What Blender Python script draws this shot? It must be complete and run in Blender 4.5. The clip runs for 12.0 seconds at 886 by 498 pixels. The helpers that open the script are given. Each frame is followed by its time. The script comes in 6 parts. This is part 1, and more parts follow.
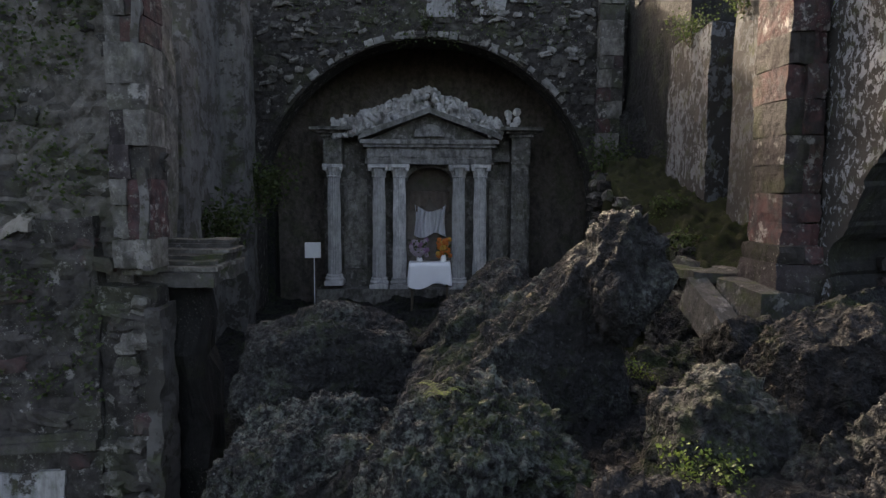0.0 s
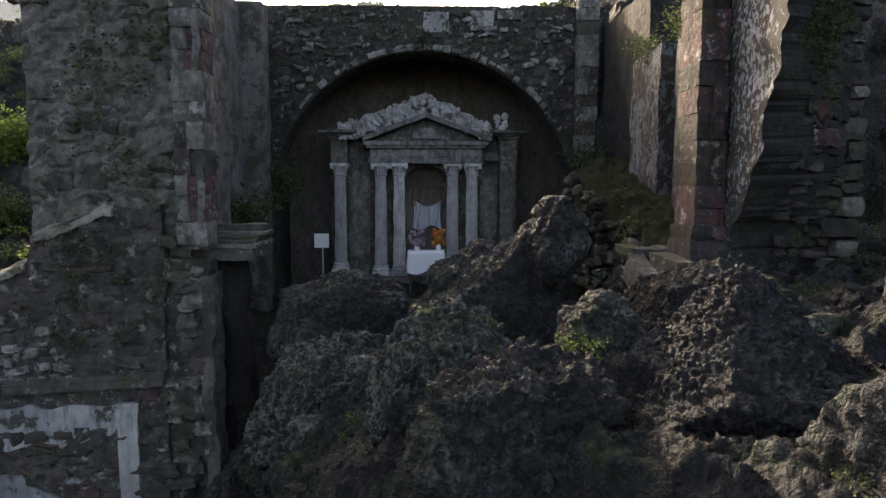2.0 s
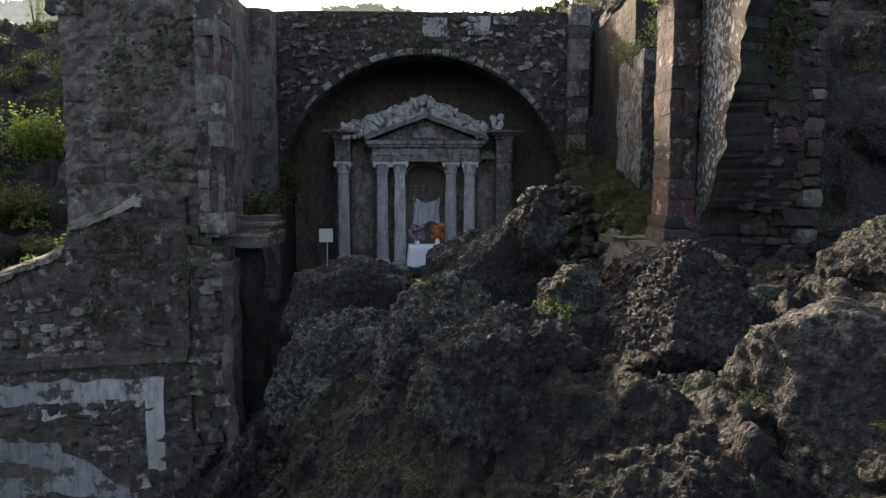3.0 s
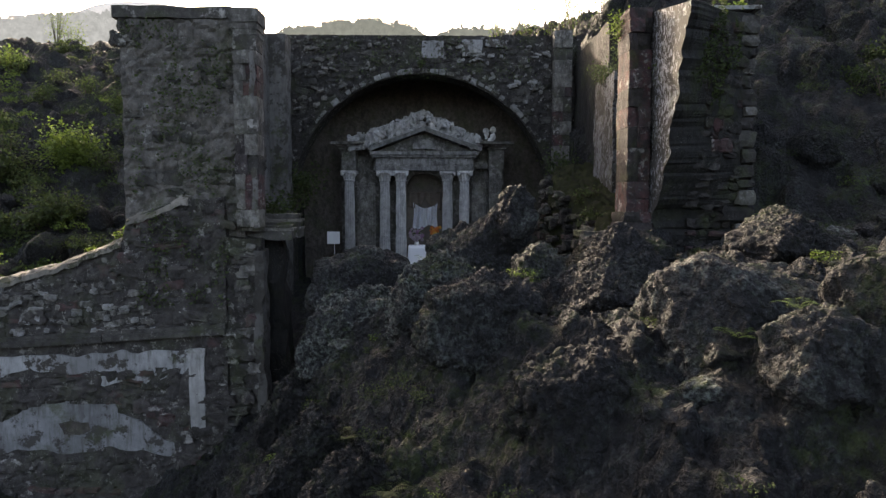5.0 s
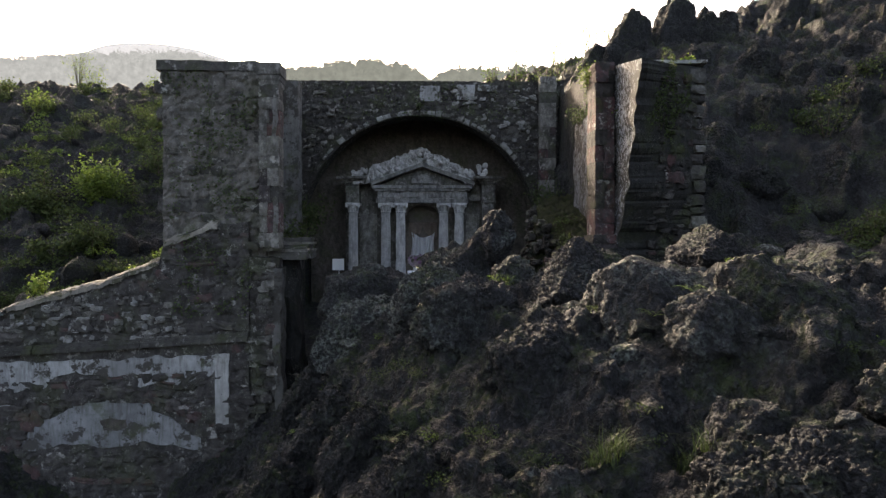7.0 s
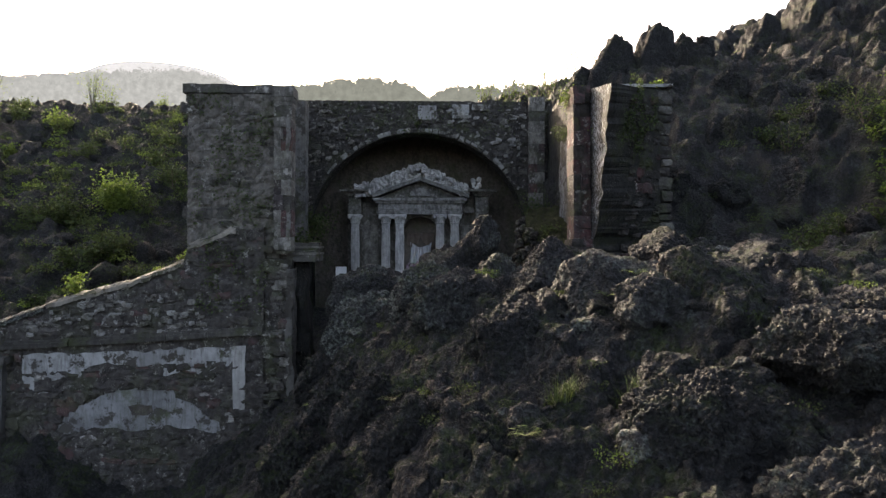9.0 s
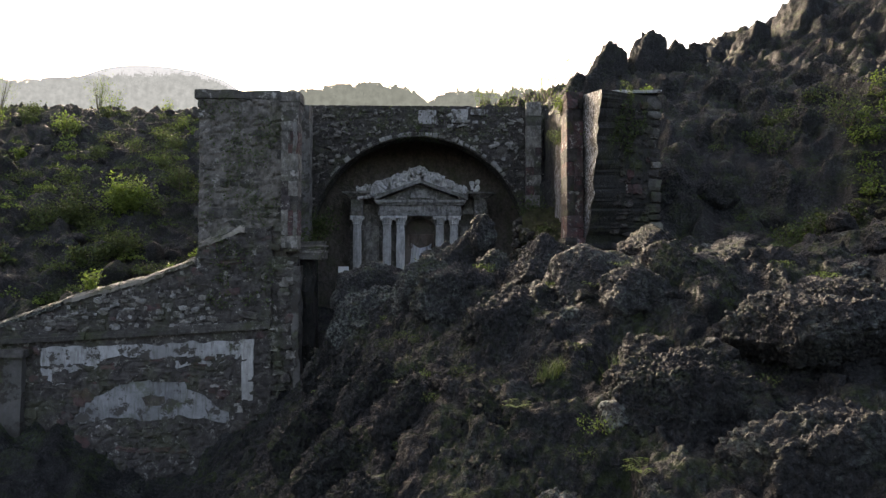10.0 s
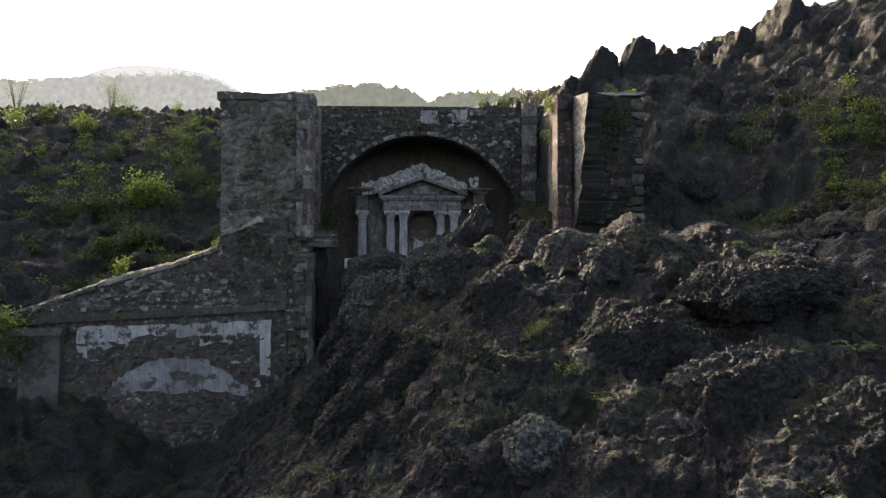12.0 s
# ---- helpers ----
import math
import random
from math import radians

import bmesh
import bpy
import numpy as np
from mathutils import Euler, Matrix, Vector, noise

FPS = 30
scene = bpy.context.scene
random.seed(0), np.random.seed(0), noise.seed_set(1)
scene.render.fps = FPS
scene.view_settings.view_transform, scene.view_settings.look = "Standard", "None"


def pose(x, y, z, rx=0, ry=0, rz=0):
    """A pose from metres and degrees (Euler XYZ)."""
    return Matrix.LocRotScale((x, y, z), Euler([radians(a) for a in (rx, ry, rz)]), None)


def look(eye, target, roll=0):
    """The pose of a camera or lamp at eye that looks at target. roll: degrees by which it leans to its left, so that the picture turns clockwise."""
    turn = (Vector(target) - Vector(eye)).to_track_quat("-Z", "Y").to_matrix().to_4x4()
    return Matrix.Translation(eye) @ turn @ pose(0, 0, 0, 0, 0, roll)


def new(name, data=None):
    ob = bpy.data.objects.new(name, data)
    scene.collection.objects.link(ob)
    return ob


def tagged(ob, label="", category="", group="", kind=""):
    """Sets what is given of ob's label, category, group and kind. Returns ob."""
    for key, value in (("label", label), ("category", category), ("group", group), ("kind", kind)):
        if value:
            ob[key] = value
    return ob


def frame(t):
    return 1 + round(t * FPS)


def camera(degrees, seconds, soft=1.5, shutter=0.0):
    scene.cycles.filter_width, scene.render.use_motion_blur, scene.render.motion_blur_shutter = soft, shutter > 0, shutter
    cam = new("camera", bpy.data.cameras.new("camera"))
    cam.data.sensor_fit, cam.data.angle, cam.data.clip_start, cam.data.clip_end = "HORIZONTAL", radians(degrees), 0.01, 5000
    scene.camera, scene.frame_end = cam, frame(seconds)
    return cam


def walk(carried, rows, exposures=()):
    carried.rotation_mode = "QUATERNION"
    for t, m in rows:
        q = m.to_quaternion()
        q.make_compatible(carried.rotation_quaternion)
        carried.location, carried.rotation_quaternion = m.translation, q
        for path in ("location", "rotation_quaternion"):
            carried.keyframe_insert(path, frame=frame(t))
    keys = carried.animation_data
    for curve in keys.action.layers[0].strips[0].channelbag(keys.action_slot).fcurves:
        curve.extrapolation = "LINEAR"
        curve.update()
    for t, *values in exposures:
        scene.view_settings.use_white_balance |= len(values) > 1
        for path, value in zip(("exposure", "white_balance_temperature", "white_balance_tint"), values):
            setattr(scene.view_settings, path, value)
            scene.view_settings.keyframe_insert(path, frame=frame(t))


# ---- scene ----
cam = camera(70.0, 12.0, 1.4)
PATH = [
    (0, (-0.330, 0.603, 3.848), (-0.295, 2.595, 3.667), 0.24),
    (0.5, (-0.285, 0.015, 3.849), (-0.251, 2.006, 3.667), 0.21),
    (1, (-0.249, -0.508, 3.841), (-0.215, 1.483, 3.658), 0.19),
    (1.5, (-0.228, -1.011, 3.811), (-0.194, 0.981, 3.626), 0.16),
    (2, (-0.208, -1.500, 3.761), (-0.174, 0.491, 3.577), 0.14),
    (2.5, (-0.190, -1.989, 3.701), (-0.156, 0.002, 3.519), 0.12),
    (3, (-0.184, -2.487, 3.641), (-0.150, -0.496, 3.459), 0.10),
    (3.5, (-0.183, -2.995, 3.586), (-0.147, -1.004, 3.404), 0.08),
    (5.5, (-0.171, -5.056, 3.356), (-0.132, -3.060, 3.240), 0.03),
    (6, (-0.155, -5.556, 3.291), (-0.116, -3.558, 3.207), 0.03),
    (6.5, (-0.134, -6.042, 3.219), (-0.093, -4.043, 3.164), 0.02),
    (7, (-0.109, -6.503, 3.136), (-0.067, -4.503, 3.107), 0.02),
    (9, (-0.046, -8.187, 2.807), (-0.000, -6.187, 2.831), 0.03),
    (9.5, (-0.041, -8.567, 2.726), (0.006, -6.568, 2.758), 0.04),
    (10, (-0.059, -8.955, 2.639), (-0.012, -6.956, 2.676), 0.06),
    (10.5, (-0.065, -9.337, 2.556), (-0.017, -7.338, 2.593), 0.07),
    (11, (-0.079, -9.723, 2.470), (-0.031, -7.724, 2.507), 0.09),
    (11.5, (-0.106, -10.124, 2.375), (-0.058, -8.125, 2.413), 0.11),
    (12, (-0.126, -10.527, 2.271), (-0.079, -8.528, 2.309), 0.14),
]
walk(cam, [(t, look(eye, target, roll)) for t, eye, target, roll in PATH],
     exposures=[(t, e, 8800, 13) for t, e in ((0.0, 2.3), (0.25, 1.95), (0.45, 1.75), (0.65, 1.9), (0.9, 2.35), (5.0, 2.4), (9.0, 2.45), (12.0, 2.45))])


# ---------------------------------------------------------------- light
def set_light():
    world = bpy.data.worlds.new("hazy_sky")
    scene.world = world
    world.use_nodes = True
    nt = world.node_tree
    nt.nodes.clear()
    sky = nt.nodes.new("ShaderNodeTexSky")
    sky.sky_type = "NISHITA"
    sky.sun_disc = False
    sky.sun_elevation = radians(SUN_UP)
    sky.sun_rotation = radians(SUN_AZ)
    sky.dust_density = 3.6
    sky.air_density = 0.6
    sky.ozone_density = 0.6
    bg = nt.nodes.new("ShaderNodeBackground")
    bg.inputs["Strength"].default_value = 0.15
    out = nt.nodes.new("ShaderNodeOutputWorld")
    nt.links.new(sky.outputs[0], bg.inputs[0])
    nt.links.new(bg.outputs[0], out.inputs[0])
    sun = new("sun", bpy.data.lights.new("sun", "SUN"))
    sun.data.energy = 1.75
    sun.data.angle = radians(2.0)
    sun.data.color = (1.0, 0.975, 0.95)
    a, e = radians(SUN_AZ), radians(SUN_UP)
    to_sun = Vector((math.sin(a) * math.cos(e), math.cos(a) * math.cos(e), math.sin(e)))
    sun.matrix_world = look(to_sun * 100, (0, 0, 0))


SUN_AZ, SUN_UP = -23.5, 23.6
set_light()


# ---------------------------------------------------------------- materials
class Mat:
    """A small builder for node materials."""

    def __init__(self, name):
        self.mat = bpy.data.materials.new(name)
        self.mat.use_nodes = True
        self.nt = self.mat.node_tree
        self.bsdf = self.nt.nodes["Principled BSDF"]
        self.geo = self.nt.nodes.new("ShaderNodeNewGeometry")
        self.pos = self.geo.outputs["Position"]

    def node(self, kind, **inputs):
        n = self.nt.nodes.new(kind)
        for k, v in inputs.items():
            self.put(n, k, v)
        return n

    def put(self, n, key, v):
        sock = n.inputs[int(key[1:])] if key[0] == "i" and key[1:].isdigit() else n.inputs[key]
        if isinstance(v, bpy.types.NodeSocket):
            self.nt.links.new(v, sock)
        else:
            sock.default_value = v

    def noise(self, scale, detail=4.0, rough=0.6, vec=None, distort=0.0):
        n = self.node("ShaderNodeTexNoise", Vector=vec or self.pos, Scale=scale, Detail=detail, Roughness=rough, Distortion=distort)
        return n.outputs[0]

    def voronoi(self, scale, feature="F1", vec=None):
        n = self.node("ShaderNodeTexVoronoi", Vector=vec or self.pos, Scale=scale)
        n.feature = feature
        return n.outputs["Distance"]

    def ramp(self, fac, lo, hi, a=0.0, b=1.0):
        n = self.node("ShaderNodeMapRange", i0=fac, i1=lo, i2=hi, i3=a, i4=b)
        n.clamp = True
        return n.outputs[0]

    def mix(self, fac, a, b):
        n = self.nt.nodes.new("ShaderNodeMix")
        n.data_type = "RGBA"
        for i, v in ((0, fac), (6, a), (7, b)):
            if isinstance(v, bpy.types.NodeSocket):
                self.nt.links.new(v, n.inputs[i])
            else:
                n.inputs[i].default_value = v if i == 0 else (*v, 1.0)
        return n.outputs[2]

    def math(self, op, a, b=0.0):
        n = self.nt.nodes.new("ShaderNodeMath")
        n.operation = op
        for i, v in ((0, a), (1, b)):
            if isinstance(v, bpy.types.NodeSocket):
                self.nt.links.new(v, n.inputs[i])
            else:
                n.inputs[i].default_value = v
        return n.outputs[0]

    def up(self):
        n = self.nt.nodes.new("ShaderNodeSeparateXYZ")
        self.nt.links.new(self.geo.outputs["Normal"], n.inputs[0])
        return n.outputs[2]

    def rand(self):
        return self.nt.nodes.new("ShaderNodeObjectInfo").outputs["Random"]

    def stretched(self, sx, sy, sz):
        n = self.node("ShaderNodeVectorMath", i0=self.pos)
        n.operation = "MULTIPLY"
        n.inputs[1].default_value = (sx, sy, sz)
        return n.outputs[0]

    def finish(self, color, rough=0.9, bump=None, strength=0.5, dist=0.02, spec=0.25):
        self.put(self.bsdf, "Base Color", color if isinstance(color, bpy.types.NodeSocket) else (*color, 1.0))
        self.put(self.bsdf, "Roughness", rough)
        self.put(self.bsdf, "Specular IOR Level", spec)
        if bump is not None:
            b = self.node("ShaderNodeBump", Height=bump, Strength=strength, Distance=dist)
            self.nt.links.new(b.outputs[0], self.bsdf.inputs["Normal"])
        return self.mat


def lava_material(name, tone=1.0, moss=0.5, lichen=0.3):
    """Grey clinkered lava with crusts of lichen and thin moss, relief shade painted in."""
    m = Mat(name)
    big = m.noise(0.7, 5, 0.6)
    mid = m.noise(4.0, 8, 0.7)
    fine = m.noise(38.0, 5, 0.75)
    warp = m.node("ShaderNodeVectorMath", i0=m.node("ShaderNodeTexNoise", Vector=m.pos, Scale=9.0, Detail=4.0).outputs["Color"], i2=m.pos)
    warp.operation = "MULTIPLY_ADD"
    warp.inputs[1].default_value = (0.16, 0.16, 0.16)
    knobs = m.voronoi(14.0, vec=warp.outputs[0])
    grit = m.voronoi(42.0, vec=warp.outputs[0])
    c = m.mix(m.ramp(mid, 0.34, 0.68), (0.028 * tone, 0.028 * tone, 0.0305 * tone), (0.055 * tone, 0.055 * tone, 0.0605 * tone))
    c = m.mix(m.ramp(big, 0.5, 0.7, 0, 0.3), c, (0.043 * tone, 0.041 * tone, 0.040 * tone))
    # Crevice shade put into the colour: pits and knob gaps go darker.
    c = m.mix(m.ramp(fine, 0.5, 0.42, 0.0, 0.7), c, (0.018 * tone, 0.018 * tone, 0.019 * tone))
    c = m.mix(m.ramp(knobs, 0.38, 0.62, 0.0, 0.75), c, (0.016 * tone, 0.016 * tone, 0.0165 * tone))
    c = m.mix(m.math("MULTIPLY", m.ramp(grit, 0.3, 0.1, 0.0, 0.6), m.ramp(mid, 0.45, 0.62)), c, (0.082 * tone, 0.084 * tone, 0.088 * tone))
    rope = m.noise(1.0, 4, 0.6, vec=m.stretched(17.0, 17.0, 2.6), distort=0.6)
    # Valleys between the ropes are painted darker too, as shade.
    c = m.mix(m.ramp(rope, 0.48, 0.36, 0.0, 0.6), c, (0.013 * tone, 0.013 * tone, 0.0135 * tone))
    # Knob tips painted paler: lichen flecks and caught light in one colour.
    tips = m.math("MULTIPLY", m.ramp(knobs, 0.28, 0.08), m.ramp(fine, 0.47, 0.6))
    c = m.mix(m.math("MULTIPLY", tips, 0.95), c, (0.105 * tone, 0.108 * tone, 0.116 * tone))
    crusty = m.math("MULTIPLY", m.ramp(m.noise(15.0, 8, 0.75), 0.47, 0.6), m.ramp(m.noise(1.7, 5, 0.65), 0.58 - 0.2 * lichen, 0.72 - 0.16 * lichen))
    c = m.mix(m.math("MULTIPLY", crusty, 0.25 + 0.6 * lichen), c, (0.15, 0.17, 0.155))
    dots = m.math("MULTIPLY", m.ramp(m.voronoi(17.0, vec=m.stretched(1.0, 1.1, 0.9)), 0.2, 0.12), m.ramp(m.noise(5.0, 4, 0.7), 0.55, 0.6))
    c = m.mix(m.math("MULTIPLY", dots, 0.25 + 0.35 * lichen), c, (0.20, 0.21, 0.205))
    green = m.math("MULTIPLY", m.ramp(m.noise(1.1, 6, 0.7), 0.48, 0.61), m.ramp(m.up(), -0.2, 0.5))
    green = m.math("MULTIPLY", green, m.ramp(m.noise(9.0, 6, 0.7), 0.42, 0.56))
    c = m.mix(m.math("MULTIPLY", green, moss), c, (0.040, 0.060, 0.015))
    h = m.math("ADD", m.math("MULTIPLY", mid, 0.5), m.math("MULTIPLY", fine, 0.32))
    h = m.math("SUBTRACT", h, m.math("ADD", m.math("MULTIPLY", knobs, 0.7), m.math("MULTIPLY", grit, 0.26)))
    h = m.math("ADD", h, m.math("MULTIPLY", rope, 0.9))
    return m.finish(c, m.ramp(fine, 0.35, 0.65, 0.9, 0.6), h, 1.0, 0.1, 0.22)


def stone_material(name, dark, light, white=0.25, moss=0.4, red=0.0, redness=0.6, lime=0.0, stain=0.0):
    m = Mat(name)
    r = m.rand()
    g = m.noise(7.0, 6, 0.65)
    fine = m.noise(45.0, 4, 0.7)
    c = m.mix(m.ramp(g, 0.3, 0.7), dark, light)
    c = m.mix(m.math("MULTIPLY", r, 0.55), c, tuple(v * 0.45 for v in dark))
    if red:
        pick = m.ramp(m.math("FRACT", m.math("MULTIPLY", r, 7.31)), 1.0 - red, 1.0 - red + 0.05)
        worn = m.ramp(m.noise(4.0, 6, 0.7), 0.40, 0.58)
        c = m.mix(m.math("MULTIPLY", m.math("MULTIPLY", pick, worn), redness), c, (0.095, 0.045, 0.046))
    pl = m.math("MULTIPLY", m.ramp(m.noise(3.3, 7, 0.7), 0.55, 0.62), m.ramp(m.math("FRACT", m.math("MULTIPLY", r, 3.7)), 1.0 - white, 1.0 - white + 0.1))
    c = m.mix(m.math("MULTIPLY", pl, 0.9), c, (0.34, 0.33, 0.31))
    if lime:
        c = m.mix(m.math("MULTIPLY", m.ramp(m.noise(5.5, 7, 0.72), 0.60 - 0.1 * lime, 0.64 - 0.1 * lime), 0.8), c, (0.22, 0.213, 0.2))
    if stain:
        run = m.noise(3.2, 6, 0.7, vec=m.stretched(1.3, 1.3, 0.6))
        c = m.mix(m.math("MULTIPLY", m.ramp(run, 0.46, 0.62), stain), c, tuple(v * 0.35 for v in dark))
    lich = m.math("MULTIPLY", m.ramp(fine, 0.60, 0.68), m.ramp(m.noise(2.0, 3), 0.5, 0.6))
    c = m.mix(lich, c, (0.24, 0.24, 0.21))
    green = m.ramp(m.noise(1.3, 6, 0.7), 0.50, 0.64)
    c = m.mix(m.math("MULTIPLY", green, moss), c, (0.05, 0.065, 0.02))
    chips = m.voronoi(9.0)
    h = m.math("ADD", m.math("MULTIPLY", g, 0.7), m.math("ADD", m.math("MULTIPLY", fine, 0.3), m.math("MULTIPLY", chips, -0.4)))
    return m.finish(c, 0.9, h, 0.9, 0.05)


def plaster_material(name, base, worn, cut=0.5, grime=0.5):
    m = Mat(name)
    g = m.noise(2.4, 8, 0.7)
    fine = m.noise(30.0, 5, 0.7)
    drip = m.noise(3.0, 5, 0.65, vec=m.stretched(4.0, 4.0, 0.5))
    patch = m.ramp(m.math("ADD", g, m.math("MULTIPLY", m.math("SUBTRACT", m.noise(14.0, 6, 0.75), 0.5), 0.3)), cut, cut + 0.05)
    c = m.mix(m.ramp(m.noise(6.0, 6), 0.35, 0.7), base, tuple(v * 0.68 for v in base))
    c = m.mix(m.math("MULTIPLY", m.ramp(drip, 0.48, 0.68), grime), c, (0.09, 0.085, 0.078))
    c = m.mix(m.ramp(m.noise(0.9, 5, 0.65), 0.42, 0.66, 0.0, 0.65), c, tuple(v * 0.35 for v in base))
    c = m.mix(m.ramp(fine, 0.55, 0.7, 0.0, 0.5), c, tuple(v * 0.5 for v in base))
    c = m.mix(patch, c, worn)
    c = m.mix(m.math("MULTIPLY", m.ramp(m.noise(1.5, 6, 0.7), 0.56, 0.68), 0.6), c, (0.055, 0.068, 0.024))
    h = m.math("ADD", m.math("MULTIPLY", patch, -0.8), m.math("MULTIPLY", fine, 0.4))
    return m.finish(c, 0.88, h, 0.6, 0.02)


def speckled_plaster(name, bright=1.0, left=0.0, scale=15.0):
    """Whitewash flaking off in flecks and streaks from dark masonry."""
    m = Mat(name)
    streak = m.noise(scale, 9, 0.7, vec=m.stretched(1.2, 1.2, 0.85), distort=0.5)
    big = m.noise(1.1, 4, 0.6)
    keep = m.ramp(m.math("ADD", streak, m.math("MULTIPLY", big, 0.5)), 0.715 - left, 0.74 - left)
    tone = m.mix(m.noise(4.0, 5), (0.29 * bright, 0.31 * bright, 0.335 * bright), (0.16 * bright, 0.17 * bright, 0.182 * bright))
    c = m.mix(keep, m.mix(m.noise(6.0, 5), (0.026, 0.025, 0.024), (0.055, 0.053, 0.05)), tone)
    c = m.mix(m.math("MULTIPLY", m.ramp(m.noise(2.2, 6, 0.7), 0.54, 0.64), 0.6), c, (0.05, 0.058, 0.022))
    h = m.math("ADD", m.math("MULTIPLY", keep, 0.7), m.math("MULTIPLY", m.noise(40.0, 4), 0.4))
    return m.finish(c, 0.9, h, 0.8, 0.025)


def leaf_material(name, dark, light):
    m = Mat(name)
    isl = m.geo.outputs["Random Per Island"]
    c = m.mix(isl, dark, light)
    c = m.mix(m.ramp(m.noise(20.0, 3), 0.4, 0.7, 0, 0.4), c, tuple(v * 0.5 for v in dark))
    m.finish(c, 0.55, spec=0.3)
    tr = m.node("ShaderNodeBsdfTranslucent")
    m.nt.links.new(c, tr.inputs[0])
    mx = m.nt.nodes.new("ShaderNodeMixShader")
    mx.inputs[0].default_value = 0.45
    m.nt.links.new(m.bsdf.outputs[0], mx.inputs[1])
    m.nt.links.new(tr.outputs[0], mx.inputs[2])
    m.nt.links.new(mx.outputs[0], m.nt.nodes["Material Output"].inputs[0])
    return m.mat


def plain_material(name, color, rough=0.8, var=0.25, scale=12.0):
    m = Mat(name)
    c = m.mix(m.ramp(m.noise(scale, 5), 0.3, 0.7), color, tuple(v * (1 - var) for v in color))
    return m.finish(c, rough, m.noise(scale * 5, 4), 0.25, 0.01)


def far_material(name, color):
    """Glowing distance: haze is put into the emission colour, no air is drawn."""
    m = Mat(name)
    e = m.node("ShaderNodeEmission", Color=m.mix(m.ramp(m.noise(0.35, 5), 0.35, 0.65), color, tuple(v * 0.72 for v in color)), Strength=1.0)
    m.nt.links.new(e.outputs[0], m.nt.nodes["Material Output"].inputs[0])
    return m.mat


LAVA = lava_material("dark_lava", 0.7, 0.6, 0.3)
LAVA_MOSS = lava_material("mossy_lava", 1.05, 0.9, 1.35)
LAVA_BROWN = lava_material("brown_lava", 0.84, 0.4, 0.5)
LAVA_GREY = lava_material("grey_lava", 0.86, 0.5, 0.65)
RUBBLE = stone_material("rubble_stone", (0.035, 0.033, 0.03), (0.11, 0.104, 0.098), 0.4, 0.45, stain=0.35)
RUBBLE_RED = stone_material("rubble_with_red_stone", (0.038, 0.034, 0.032), (0.11, 0.1, 0.096), 0.4, 0.3, 0.34, stain=0.35)
RUBBLE_DARK = stone_material("dark_rubble_with_red_stone", (0.02, 0.018, 0.017), (0.066, 0.06, 0.058), 0.15, 0.45, 0.2, stain=0.5)
ASHLAR = stone_material("pink_grey_ashlar", (0.034, 0.029, 0.030), (0.085, 0.071, 0.073), 0.4, 0.25, 0.6, 0.85, lime=0.18, stain=0.5)
CARVED = stone_material("carved_grey_stone", (0.44, 0.435, 0.43), (0.68, 0.67, 0.66), 0.0, 0.08, stain=0.55)
PALE_STONE = stone_material("pale_rubble_stone", (0.14, 0.138, 0.134), (0.36, 0.355, 0.345), 0.0, 0.2, stain=0.5)
CARVED_DARK = stone_material("weathered_carved_stone", (0.085, 0.08, 0.073), (0.22, 0.21, 0.195), 0.12, 0.25, lime=0.6, stain=0.7)
# Rubble lightened for the tower: veiling glare is put into its colour.
TOWER_STONE = stone_material("glare_lightened_rubble", (0.06, 0.055, 0.05), (0.2, 0.187, 0.172), 0.3, 0.4, lime=0.25, stain=0.4)
MORTAR = stone_material("dirty_mortar", (0.024, 0.0215, 0.0205), (0.092, 0.085, 0.081), 0.0, 0.26, lime=0.25, stain=0.5)
SOOT = stone_material("damp_dark_wall", (0.06, 0.052, 0.047), (0.14, 0.122, 0.11), 0.0, 0.35, stain=0.5)
PLASTER = plaster_material("white_lime_plaster", (0.34, 0.345, 0.35), (0.055, 0.05, 0.045), 0.535, 0.75)
PLASTER_GREY = plaster_material("grey_lime_plaster", (0.155, 0.15, 0.146), (0.06, 0.055, 0.048), 0.5, 0.85)
SPECKLED = speckled_plaster("flaking_whitewash", 1.1, -0.065, 11.0)
LEAF = leaf_material("sunlit_leaves", (0.06, 0.10, 0.02), (0.16, 0.22, 0.05))
LEAF_DULL = leaf_material("dull_leaves", (0.035, 0.055, 0.02), (0.08, 0.11, 0.035))
BARK = plain_material("grey_bark", (0.11, 0.09, 0.07), 0.9, 0.5, 25.0)
CLOTH = plain_material("white_cloth", (0.78, 0.79, 0.82), 0.85, 0.06, 3.0)
WHITE_PAINT = plain_material("white_paint", (0.75, 0.75, 0.74), 0.6, 0.08, 4.0)


# ---------------------------------------------------------------- helpers for meshes
def mesh_object(name, bm, material, smooth=False):
    me = bpy.data.meshes.new(name)
    bm.to_mesh(me)
    bm.free()
    for mat in material if isinstance(material, (list, tuple)) else [material]:
        me.materials.append(mat)
    if smooth:
        me.polygons.foreach_set("use_smooth", [True] * len(me.polygons))
    return new(name, me)


def part(name, bm, material, parent, label="", smooth=False):
    ob = mesh_object(name, bm, material, smooth)
    ob.parent = parent
    if label:
        tagged(ob, label)
    return ob


